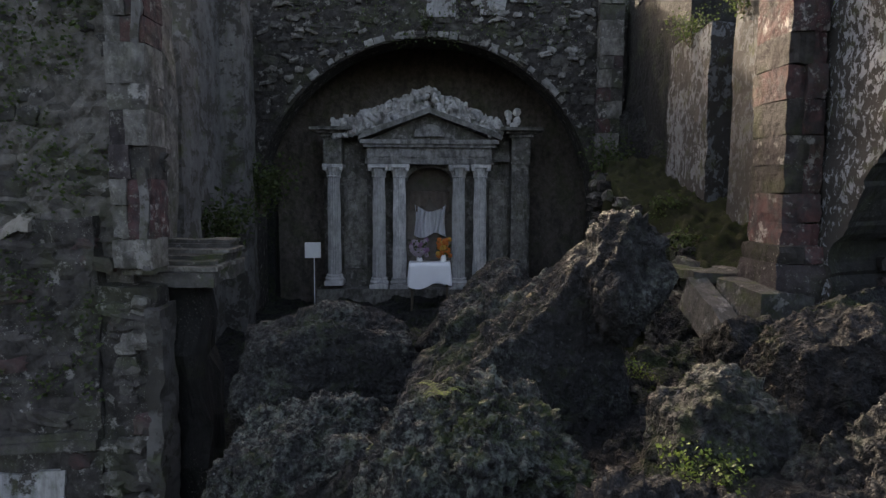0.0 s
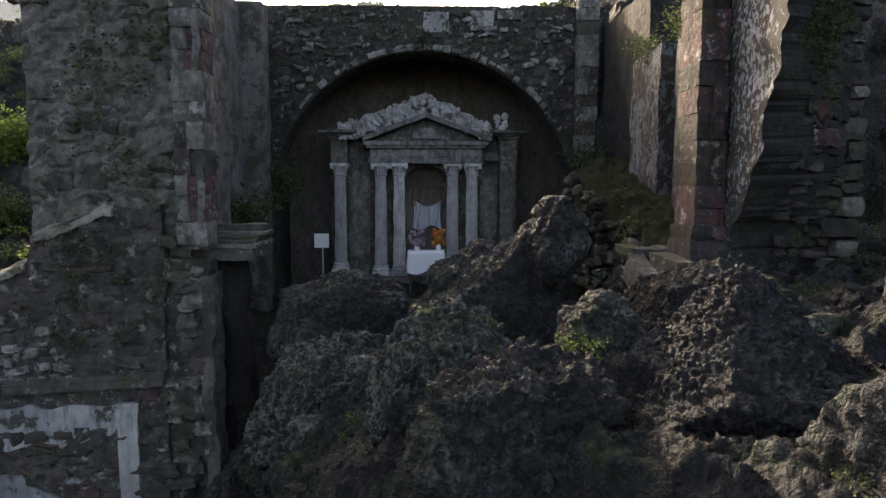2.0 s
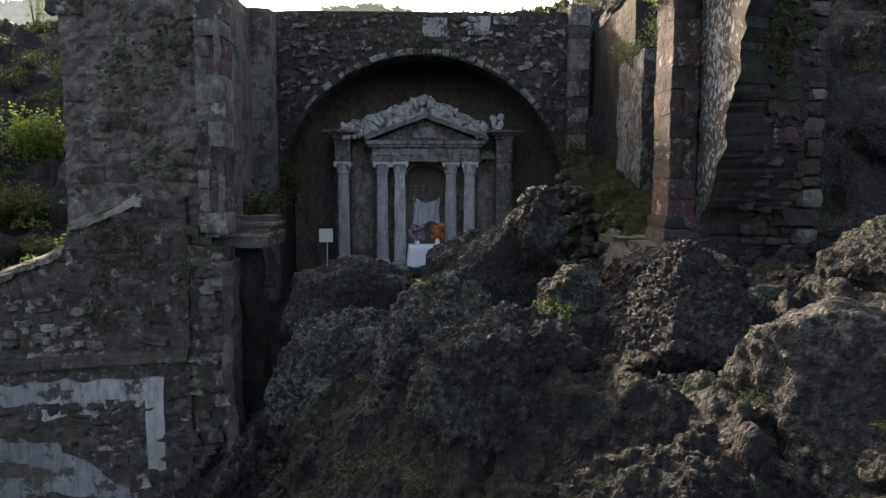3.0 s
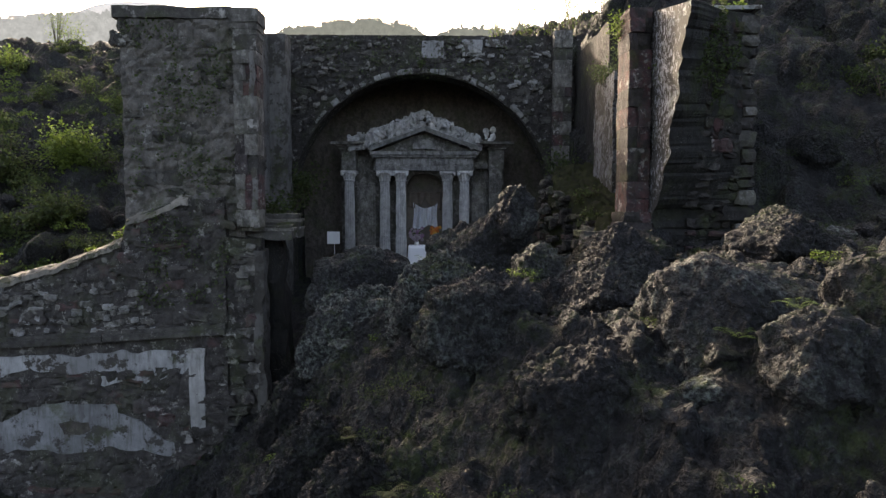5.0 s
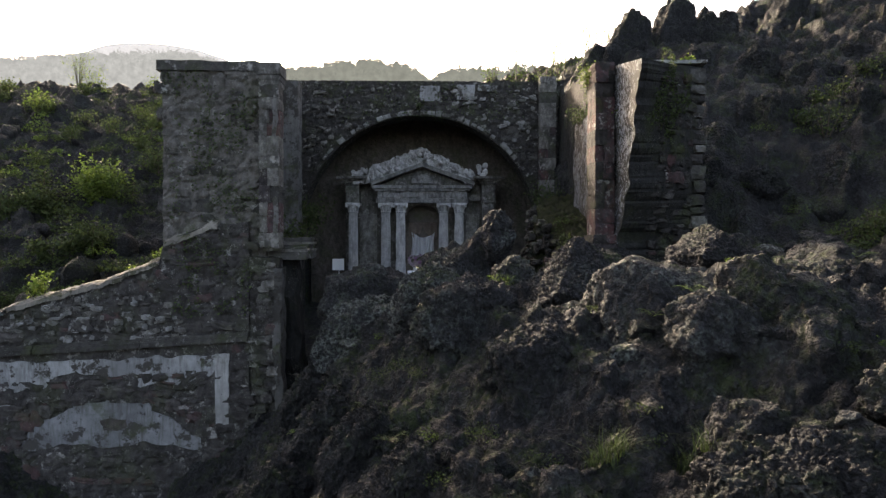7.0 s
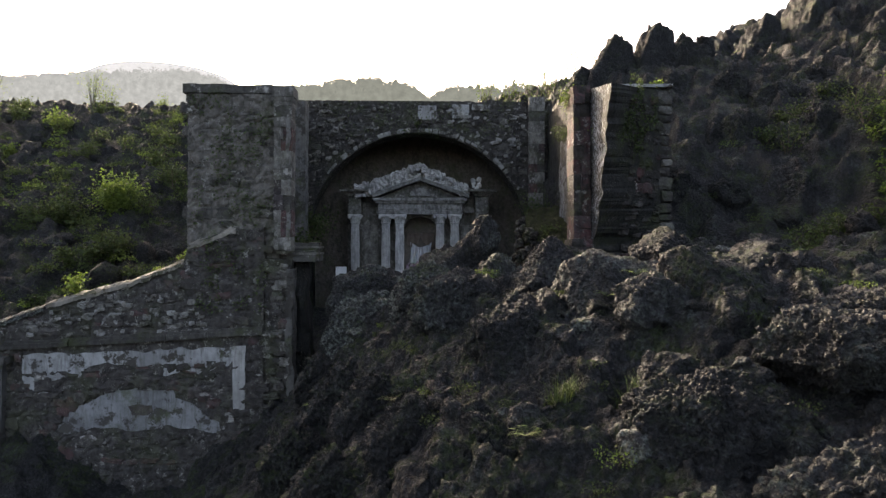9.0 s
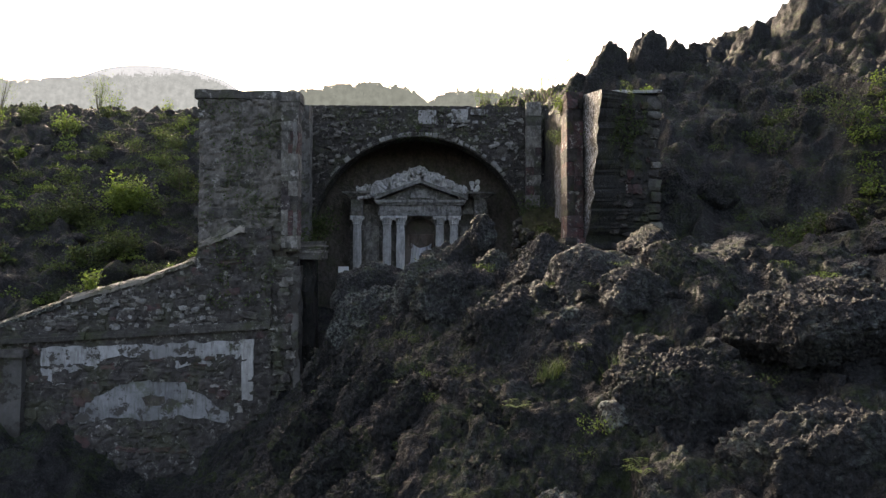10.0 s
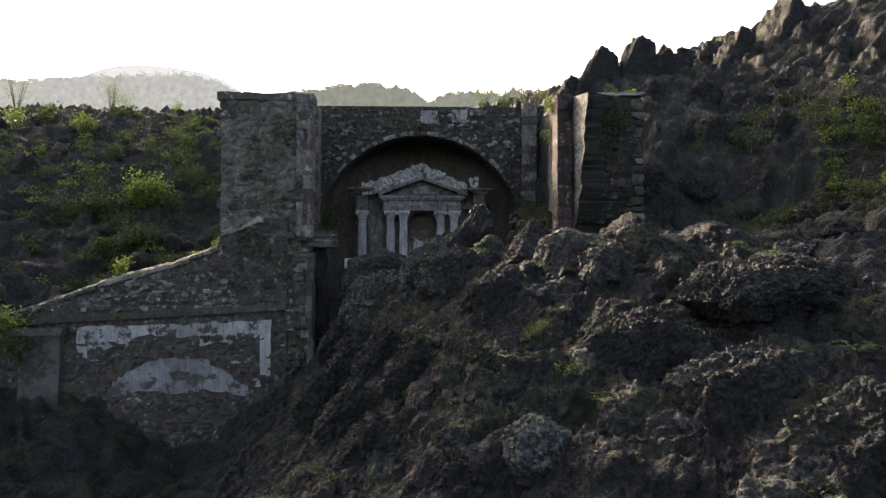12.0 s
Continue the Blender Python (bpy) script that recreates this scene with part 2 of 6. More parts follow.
def grid_mesh(name, xs, ys, zfun, material):
    """A sheet of quads over xs by ys; zfun gives the three coordinate arrays."""
    nx, ny = len(xs), len(ys)
    gx, gy = np.meshgrid(xs, ys)
    co = np.stack([a.ravel() for a in zfun(gx, gy)], 1)
    i = np.arange((nx - 1) * (ny - 1))
    a = (i // (nx - 1)) * nx + i % (nx - 1)
    quads = np.stack([a, a + 1, a + 1 + nx, a + nx], 1)
    me = bpy.data.meshes.new(name)
    me.from_pydata(co.tolist(), [], quads.tolist())
    me.materials.append(material)
    me.polygons.foreach_set("use_smooth", [True] * len(me.polygons))
    me.update()
    return new(name, me)


def add_box(bm, lo, hi, cuts=0):
    m = Matrix.LocRotScale([(a + b) / 2 for a, b in zip(lo, hi)], None, [b - a for a, b in zip(lo, hi)])
    r = bmesh.ops.create_cube(bm, size=1.0, matrix=m)
    if cuts:
        bmesh.ops.subdivide_edges(bm, edges=list({e for v in r["verts"] for e in v.link_edges}), cuts=cuts, use_grid_fill=True)
    return r["verts"]


def add_prism(bm, outline, y0, y1):
    """A solid with an outline of (x, z) points between the planes y0 and y1."""
    front = [bm.verts.new((x, y0, z)) for x, z in outline]
    back = [bm.verts.new((x, y1, z)) for x, z in outline]
    bm.faces.new(front)
    bm.faces.new(back[::-1])
    n = len(outline)
    for i in range(n):
        bm.faces.new((front[i], back[i], back[(i + 1) % n], front[(i + 1) % n]))
    bmesh.ops.recalc_face_normals(bm, faces=bm.faces[:])


def add_lathe(bm, profile, n=20, at=(0, 0, 0), flutes=0, depth=0.0):
    """A turned solid from (radius, height) pairs, with flutes if asked."""
    rings = []
    for r, z in profile:
        ring = []
        for i in range(n):
            a = math.tau * i / n
            rr = r - (depth if flutes and i % 2 else 0.0)
            ring.append(bm.verts.new((at[0] + rr * math.cos(a), at[1] + rr * math.sin(a), at[2] + z)))
        rings.append(ring)
    for lo, hi in zip(rings, rings[1:]):
        for i in range(n):
            bm.faces.new((lo[i], lo[(i + 1) % n], hi[(i + 1) % n], hi[i]))
    bm.faces.new(rings[0][::-1])
    bm.faces.new(rings[-1])


def roughen(bm, amount, scale, seed=0.0):
    for v in bm.verts:
        p = v.co * scale + Vector((seed, seed * 1.7, -seed))
        v.co += Vector((noise.noise(p), noise.noise(p + Vector((31, 7, 5))), noise.noise(p + Vector((3, 57, 19))))) * amount


# ---------------------------------------------------------------- lava ground
from mathutils import bvhtree

# broad swells of the lava: place and height
NEAR = [(0.1, -0.1, 1.0), (-0.6, 2.6, 1.0), (0.7, 1.6, 2.0), (2.2, 0.0, 1.8),
        (3.2, -0.8, 1.7), (3.0, -2.6, 0.8), (2.0, -3.8, 0.1), (3.5, 0.1, 2.3), (4.6, 0.3, 2.5), (4.0, 2.9, 2.9), (4.1, 5.5, 2.5),
        (-0.1, 3.6, 2.1), (1.1, 4.5, 2.3), (-1.4, 5.6, 1.5), (-1.9, 4.1, 0.5), (-1.9, 7.0, 1.2), (0.6, -1.1, 0.8), (4.0, -2.2, 1.2),
        (0.0, -4.0, -0.9), (-2.8, 0.0, -1.8), (-1.5, 1.6, -0.2), (-3.4, 3.2, -1.6), (-3.0, 6.4, -0.4), (0.5, 7.3, 1.6), (2.4, 7.6, 2.0)]
FAR = [(-6.7, 7.2, -3.6), (-5.0, 2.0, -3.4), (-10, 4, -3.6), (-12, -4, -4.0), (-5, -6, -3.4), (0, -10, -1.6), (5, -8, -0.4), (-2.4, 10, 0.4),
       (-1, 14, 0.6), (-3, 17.5, 0.6), (1.5, 17, 0.7), (2.6, 12, 1.2), (0.6, 10, 1.4), (5.5, 7.0, 2.7), (8, 6.5, 3.0), (7, 2.5, 2.7), (8, -2, 2.0),
       (10.5, 6.5, 3.2), (11.6, 7.6, 3.9), (14.5, 21, 12.2), (9.5, 20.5, 12.0), (7.4, 18, 10.0), (15.5, 7, 6.5)]
REAR = [(-9.0, 10.5, 1.0), (-13, 18, 4.6), (-13, 10, 0.0), (-20, 21, 7.0), (-24, 33, 12.6), (-12, 33, 12.4), (-5, 24, 8.6), (1, 24, 8.8), (0, 45, 13),
        (-30, 12, 5.5), (-28, -8, 1.0), (24, 30, 17), (30, 8, 16), (22, -6, 9), (12, -8, 3.0), (12, -20, 3.0), (-10, -24, -2.5), (35, -25, 12),
        (-45, 45, 15), (20, 55, 17), (50, 40, 19), (-50, -20, 4), (18.5, 19.5, 14.5), (20, 13, 12.5)]
FORMS_NEAR = [(1.4, 2.3, 2.2), (2.5, 2.3, 2.3), (2.9, 1.0, 2.3), (1.5, 0.8, 2.0), (1.5, 0.1, 1.3), (-0.1, 1.2, 1.0), (2.9, -0.6, 1.3), (0.9, -1.2, 1.0),
              (2.6, -2.5, 0.7), (3.2, -3.4, 0.6), (1.2, -3.0, 0.0), (-1.1, 3.4, 0.6), (5.0, -1.2, 1.6), (3.2, -4.9, 0.2), (5.2, -3.6, 1.0), (1.5, -4.6, -0.6)]
CLIFF = [(7.4, 9.4, 3.2), (9.2, 9.4, 3.3), (7.6, 11.5, 6.2), (9.6, 11.8, 6.6), (8.2, 15.0, 9.0), (11.2, 14.2, 8.2), (13.0, 16.8, 10.4), (12.3, 9.9, 6.2), (12.3, 8.6, 4.6),
         (15.6, 13.0, 9.4), (15.8, 16.5, 10.8), (11.0, 9.0, 3.9), (17.4, 25.0, 15.4)]
KNOTS = np.array(NEAR + FORMS_NEAR + FAR + REAR + CLIFF)


def swell_weights():
    d = np.linalg.norm(KNOTS[:, None, :2] - KNOTS[None, :, :2], axis=2)
    n = len(KNOTS)
    a = np.zeros((n + 3, n + 3))
    a[:n, :n] = d + 0.02 * np.eye(n)
    a[:n, n] = a[n, :n] = 1.0
    a[:n, n + 1:] = KNOTS[:, :2]
    a[n + 1:, :n] = KNOTS[:, :2].T
    a[:n, :n] *= -1
    return np.linalg.solve(a, np.concatenate([KNOTS[:, 2], np.zeros(3)]))


SWELL = swell_weights()


def swell(x, y):
    """Smooth height of the lava, levelling out far away."""
    x, y = np.asarray(x, float), np.asarray(y, float)
    r = np.hypot(x, y)
    k = np.where(r > 55, 55 / np.maximum(r, 1), 1.0)
    cx, cy = x * k, y * k
    z = SWELL[-3] + SWELL[-2] * cx + SWELL[-1] * cy
    for (kx, ky, _), w in zip(KNOTS, SWELL):
        z = z - w * np.sqrt((cx - kx) ** 2 + (cy - ky) ** 2 + 0.25)
    return z


def lumps(p, scale, seed):
    """Rounded clinker lumps: high inside each cell, low between them."""
    d = noise.voronoi(p * scale + Vector((seed, seed, seed)))[0]
    return d[1] - d[0]


def crag(x, y):
    """The larger crags of the lava, in height."""
    p = Vector((x, y, 0.0))
    q = p + Vector((noise.noise(p * 0.9), noise.noise(p * 0.9 + Vector((9, 3, 1))), 0)) * 0.4
    h = 0.42 * (noise.ridged_multi_fractal(q * 0.6, 0.9, 2.1, 4, 1.0, 2.0) - 1.25)
    return h + 0.5 * (min(0.5, lumps(q, 0.9, 3.0)) - 0.28)


def clinker(p, steep=0.0):
    """Blocks and crusts of the lava, pushed out along its surface."""
    if p.x < -28.5 or p.x > 22.0 or p.y > 36.5:
        return 0.3 * noise.fractal(p * 0.7, 0.8, 2.1, 3)
    w = p + Vector((noise.noise(p * 2.0), noise.noise(p * 2.0 + Vector((2, 8, 4))), noise.noise(p * 2.0 + Vector((7, 1, 9))))) * 0.14
    h = 0.30 * (min(0.42, lumps(w, 1.6, 8.0)) - 0.22) + 0.10 * (min(0.45, lumps(w, 4.6, 1.0)) - 0.25)
    if steep > 0.35:
        s = 0.5 * (steep - 0.35)
        h += s * (0.5 * noise.noise(Vector((p.x * 3.2, p.y * 3.2, p.z * 0.5))) + 0.45 * noise.noise(Vector((p.x * 6.5, p.y * 6.5, p.z * 0.8))) + 0.3 * noise.noise(Vector((p.x * 11.0, p.y * 11.0, p.z * 1.6))))
    if not (-5.2 < p.x < 6.7 and -5.5 < p.y < 8.8):
        return 0.65 * h + 0.09 * noise.fractal(w * 2.0, 0.7, 2.1, 4)
    h += 0.115 * (lumps(w, 7.5, 5.0) - 0.3) + 0.06 * (lumps(w, 14.0, 2.0) - 0.3) + 0.07 * noise.fractal(w * 3.0, 0.7, 2.1, 4)
    return h


def calm(x, y):
    """How craggy the ground may be: less so far away and on the floor before the altar."""
    k = 0.7 if -5.2 < x < 6.7 and -5.5 < y < 8.0 else 1.0
    if -5.2 < x < 4.6 and 8.0 < y < 21:
        k = 0.35
    r = math.hypot(x, y - 3)
    return k * (1.0 + 0.8 * min(1.0, max(0.0, (r - 10) / 20)))


def ground_level(x, y):
    """Swell of the lava, cut down to the floor inside the church."""
    z = swell(x, y)
    x, y = np.asarray(x, float), np.asarray(y, float)
    floor = 0.75 + 0.25 * np.clip(x / 4, -1, 1) + 1.1 * np.clip((10.5 - y) / 2.5, 0, 1)
    inside = (x > -5.3) & (x < 4.7) & (y > 8.2) & (y < 21.5)
    return np.where(inside, np.minimum(z, floor), z)


def terrain(gx, gy):
    z = ground_level(gx, gy)
    near = np.hypot(gx, gy - 3) < 34
    for j in range(gx.shape[0]):
        for i in range(gx.shape[1]):
            x, y = gx[j, i], gy[j, i]
            if abs(x) < 110 and -70 < y < 110:
                z[j, i] += calm(x, y) * crag(x, y)
    p = np.stack([gx, gy, z], 2)
    du = np.gradient(p, axis=1)
    dv = np.gradient(p, axis=0)
    n = np.cross(du, dv)
    n /= np.linalg.norm(n, axis=2, keepdims=True)
    for j in range(gx.shape[0]):
        for i in range(gx.shape[1]):
            if near[j, i]:
                p[j, i] += n[j, i] * (min(1.3, max(0.85, calm(gx[j, i], gy[j, i]))) * clinker(Vector(p[j, i]), 1.0 - abs(n[j, i, 2])))
    return p[..., 0], p[..., 1], p[..., 2]


def spaced(knots):
    """Coordinates with a step that changes from stretch to stretch."""
    out = []
    for a, b, step in knots:
        out += list(np.arange(a, b, step))
    return np.array(out + [knots[-1][1]])


xs = spaced([(-400, -100, 60), (-100, -40, 6), (-40, -28, 0.5), (-28, -16, 0.22), (-16, -5, 0.13), (-5, 6.5, 0.036), (6.5, 18, 0.1), (18, 22, 0.2), (22, 40, 0.5), (40, 100, 6), (100, 400, 60)])
ys = spaced([(-400, -60, 50), (-60, -20, 5), (-20, -9, 0.25), (-9, -5, 0.08), (-5, 8.5, 0.036), (8.5, 24, 0.11), (24, 36, 0.22), (36, 50, 0.5), (50, 100, 4), (100, 700, 60)])
ground = tagged(grid_mesh("ground", xs, ys, terrain, LAVA), "dark craggy lava field with moss and lichen", "lava field", kind="structure")


def surface_z(x, y):
    """Height of the lava at one place."""
    return float(ground_level(x, y)) + calm(x, y) * crag(x, y)


def faced(*rows):
    """Planes of a block from outward directions and distances."""
    return [(Vector(r[:3]).normalized(), r[3]) for r in rows]


# plain forms of lava blocks, in a unit box with the crest up and the open side towards -y
FORMS = {
    "pyramid": faced((-0.78, -0.1, 0.62, 0.62), (0.7, -0.12, 0.7, 0.68), (0.05, -0.66, 0.75, 0.66), (0, 0.85, 0.5, 0.55), (0.5, -0.6, 0.62, 0.66)),
    "hunch": faced((-0.75, -0.12, 0.65, 0.52), (0.97, -0.15, 0.2, 0.62), (0.1, -0.93, 0.3, 0.62), (0, 0.9, 0.3, 0.6), (0.3, -0.3, 0.9, 0.86)),
    "head": faced((-0.9, 0, 0.2, 0.75), (0.95, 0, 0.25, 0.75), (0, -0.9, 0.3, 0.75), (0.1, 0, 1, 0.9), (0, 0.9, 0.2, 0.75), (-0.6, -0.3, 0.7, 0.82)),
    "dome": faced((0, 0, -1, 0.35), (0, -0.8, -0.55, 0.62), (0.1, 0, 1, 0.86), (-0.7, -0.2, -0.6, 0.7)),
    "ledge": faced((-0.42, -0.12, 0.9, 0.66), (0.34, -0.2, 0.92, 0.68), (0.1, -0.55, 0.8, 0.7), (0, -1, 0.3, 0.7), (-0.95, -0.1, 0.3, 0.85), (0.95, 0, 0.3, 0.85), (0, 0.9, 0.4, 0.7), (-0.4, -0.8, 0.35, 0.7)),
    "overhang": faced((-0.6, -0.1, 0.78, 0.62), (0.5, -0.2, 0.8, 0.6), (0, -0.85, 0.5, 0.6), (0, -0.6, -0.75, 0.35), (-0.9, -0.2, -0.2, 0.75), (0.9, 0, 0.3, 0.8)),
    "fin": faced((-0.78, -0.1, 0.62, 0.6), (0.98, -0.1, 0.12, 0.6), (0.3, 0, 0.95, 0.9), (0, -0.95, 0.3, 0.5), (0, 0.9, 0.3, 0.55)),
    "shoulder": faced((-0.53, -0.12, 0.85, 0.72), (0.97, -0.15, 0.2, 0.55), (0.1, -0.93, 0.3, 0.62), (0, 0.9, 0.3, 0.6)),
    "shed": faced((-0.6, -0.65, 0.45, 0.62), (-0.95, -0.2, 0.1, 0.66), (0.36, -0.25, 0.9, 0.62), (0.2, -0.85, 0.5, 0.58), (0.9, -0.2, 0.3, 0.85), (0, 0.9, 0.4, 0.6)),
    "striped": faced((-0.62, -0.2, 0.72, 0.55), (0.5, 0, 0.85, 0.66), (-0.15, -0.97, 0.2, 0.55), (0.9, -0.2, 0.2, 0.85), (0, 0.9, 0.4, 0.6)),
}


BLOCKS = []


def boulder_bmesh(seed, level, facets=11, rough=1.0, form=None):
    """A broken lava block: cut by planes, then broken up coarsely."""
    rng = random.Random(seed)
    planes = list(FORMS[form]) if form else []
    for _ in range(3 if form else facets):
        n = Vector((rng.gauss(0, 1), rng.gauss(0, 1), rng.gauss(0, 1))).normalized()
        planes.append((n, rng.uniform(0.75, 0.98) if form else rng.uniform(0.5, 0.98)))
    bm = bmesh.new()
    bmesh.ops.create_icosphere(bm, subdivisions=level, radius=1.0)
    off = Vector((seed * 3.1, seed * 1.3, -seed * 2.2))
    for v in bm.verts:
        d = v.co.normalized()
        r = 1.15
        for n, k in planes:
            c = d.dot(n)
            if c > 0.05:
                r = min(r, k / c)
        p = d * r
        q = p * 2.0 + off
        r += rough * (0.10 * noise.fractal(q, 0.8, 2.1, 4) + 0.10 * (min(0.42, lumps(p, 1.8, seed)) - 0.25) + 0.05 * (lumps(p, 5.0, seed) - 0.3))
        v.co = d * r
    return bm


def crust(bm, seed, amount=1.0):
    """Knobs and drips of clinker, of one true size on every block."""
    bm.normal_update()
    off = Vector((seed * 1.7, -seed * 0.9, seed * 2.3))
    moved = []
    for v in bm.verts:
        p = v.co + off
        w = p + Vector((noise.noise(p * 4.0), noise.noise(p * 4.0 + Vector((5, 1, 8))), noise.noise(p * 4.0 + Vector((2, 9, 3))))) * 0.07
        drip = Vector((w.x, w.y, w.z * (0.45 if abs(v.normal.z) < 0.6 else 1.0)))
        h = 0.05 * (min(0.5, lumps(drip, 8.5, seed)) - 0.25) + 0.05 * (min(0.5, lumps(drip, 17.0, seed)) - 0.25) + 0.03 * noise.fractal(w * 6.0, 0.7, 2.1, 3)
        moved.append(v.co + v.normal * (h * amount))
    for v, co in zip(bm.verts, moved):
        v.co = co


def boulder(x, y, top, sx, sy, sz, turn=0, lean=0, seed=1, material=None, label="rough dark lava boulder on the lava field", rough=1.0, form=None, knobs=1.0):
    """A large lava block; top is the height of its crest."""
    bm = boulder_bmesh(seed, 5 if sx * sz < 0.3 or y > 10 else 7 if 1.39 < knobs < 1.51 else 6, 11, rough * (0.85 if form else 0.9), form)
    m = Euler((radians(lean), 0, radians(turn))).to_matrix() @ Matrix.Diagonal((sx, sy, sz))
    for v in bm.verts:
        v.co = m @ v.co
    crust(bm, seed, knobs)
    high = max(v.co.z for v in bm.verts)
    if y < 9:
        BLOCKS.append((bvhtree.BVHTree.FromBMesh(bm), Vector((x, y, top - high))))
    ob = mesh_object("lava_boulder", bm, material or LAVA, True)
    ob.location = (x, y, top - high)
    return tagged(ob, label, "boulder", "lava boulders")


boulder(1.18, 5.5, 3.74, 0.34, 0.36, 0.5, 10, -4, 16, LAVA_GREY, "rounded head of lava on top of a standing block", 0.9, "head", 1.5)
boulder(0.72, 5.85, 3.58, 1.15, 0.75, 1.5, 0, 0, 15, LAVA_GREY, "tall hunched dark lava block standing on the lava field", 0.8, "shoulder")
boulder(0.35, 6.3, 3.12, 0.75, 0.5, 0.9, 12, 0, 12, LAVA_GREY, "dark lava block leaning against a taller one", form="ledge")
boulder(-1.45, 7.55, 2.62, 1.1, 0.65, 0.85, 8, 5, 7, LAVA_GREY, "broad dark lava boulder below the altar", form="ledge")
boulder(0.6, 9.0, 2.98, 1.05, 0.8, 0.95, -15, 0, 9, LAVA_GREY, "grey lava mound in front of the altar", form="pyramid")
boulder(-0.75, 10.4, 1.75, 0.9, 0.6, 0.6, 30, 0, 10, LAVA, "low dark lava block in front of the altar")
boulder(-0.05, 4.25, 2.78, 0.7, 0.75, 0.95, 12, 10, 11, LAVA_MOSS, "lichen-covered lava block with a steep face", 1.0, "ledge", 1.5)
boulder(-1.35, 6.0, 2.08, 1.1, 0.85, 1.1, -6, 10, 13, LAVA_MOSS, "mossy grey lava block on the lava slope", form="ledge", knobs=1.4)
boulder(0.5, 3.05, 2.64, 0.85, 0.6, 0.7, 8, 0, 18, LAVA_GREY, "lichened lava block with a knobby crest", 1.0, "ledge", 1.6)
boulder(1.3, 4.0, 2.9, 0.38, 0.36, 0.5, 0, 0, 17, LAVA_GREY, "small lichened lava block", form="ledge")
boulder(2.22, 3.3, 3.2, 1.0, 0.95, 0.95, 4, 0, 19, LAVA_BROWN, "brownish pyramid-shaped lava boulder catching the sun", 0.6, "pyramid", 1.4)
boulder(2.9, 1.5, 2.94, 1.25, 0.9, 0.95, -4, 0, 21, LAVA_GREY, "lava boulder with a clinkered crest falling to one side", 0.5, "shed", 0.9)
boulder(4.55, 3.55, 3.42, 0.78, 0.7, 0.72, 4, 0, 23, LAVA, "large lava boulder overhanging a dark hollow", 0.8, "overhang")
boulder(2.75, 4.9, 3.08, 0.75, 0.6, 0.6, 0, 0, 24, LAVA, "dark lava block behind the pyramid-shaped one", form="ledge")
boulder(4.0, 0.6, 2.98, 1.05, 0.8, 1.1, -8, 0, 25, LAVA, "broad lava block with a striped face", form="shed")
boulder(3.05, 0.45, 2.62, 0.5, 0.45, 0.5, 20, 0, 26, LAVA_GREY, "grey lichened lava block with a flat top", form="ledge")
boulder(4.7, 2.6, 2.95, 0.45, 0.4, 0.4, 40, 0, 27, LAVA, "rounded dark lava block")
boulder(5.3, 1.9, 2.85, 0.55, 0.5, 0.5, 10, 0, 28, LAVA_BROWN, "rounded brown lava block with moss", form="head")
boulder(4.6, -1.45, 2.3, 0.95, 0.75, 0.62, 5, 0, 29, LAVA_BROWN, "bulging clinker boulder on the lava slope", 1.0, "dome", 1.5)
boulder(5.6, -0.5, 2.45, 0.8, 0.6, 0.5, -10, 0, 30, LAVA_BROWN, "lava crust behind the bulging boulder", 1.0, "ledge", 1.3)
boulder(2.95, -1.72, 1.64, 1.0, 0.62, 0.7, -4, 0, 33, LAVA, "long bulge of ropy lava with a draped face", 1.0, "ledge", 1.5)
boulder(2.75, -0.95, 1.72, 0.45, 0.35, 0.45, 10, 0, 34, LAVA, "small lava knob behind the ropy bulge", form="head")
boulder(3.95, -2.95, 1.3, 1.15, 0.62, 0.8, 8, 0, 31, LAVA_BROWN, "long lava ridge block with a crusty crest", 1.0, "ledge", 1.6)
boulder(4.35, -4.35, 1.12, 1.15, 0.7, 0.95, 14, 0, 37, LAVA_BROWN, "large clinkered lava block on the lower slope", 1.0, "striped", 1.6)
boulder(3.0, -4.9, 0.34, 0.5, 0.4, 0.5, 20, 0, 38, LAVA_BROWN, "crusty lava block on the lower slope", 1.0, "head", 1.4)
boulder(1.3, 1.0, 2.2, 0.85, 0.55, 0.8, 6, 0, 35, LAVA, "broad dark lava face on the slope", 1.0, "ledge", 1.3)
boulder(3.6, 6.4, 3.0, 0.75, 0.55, 0.5, 20, 0, 39, LAVA, "dark lava block beside the broken wall")
boulder(3.25, 9.1, 2.6, 0.75, 0.6, 0.8, 15, 0, 61, LAVA, "dark lava block under the stone slab")
boulder(2.5, 6.2, 2.75, 0.45, 0.4, 0.45, -20, 0, 41, LAVA, "dark lava block beside the broken wall")
boulder(1.2, -2.9, 0.42, 0.4, 0.35, 0.4, 30, 0, 43, LAVA_MOSS, "grey lichened lava block on the lower slope", form="ledge")
boulder(1.75, -3.1, 0.35, 0.28, 0.28, 0.4, 10, 0, 42, LAVA_GREY, "grey lava block on the lower slope", form="ledge")
boulder(2.15, -2.9, 0.5, 0.25, 0.25, 0.35, -10, 0, 40, LAVA_GREY, "grey lava block below the ropy bulge", form="ledge")
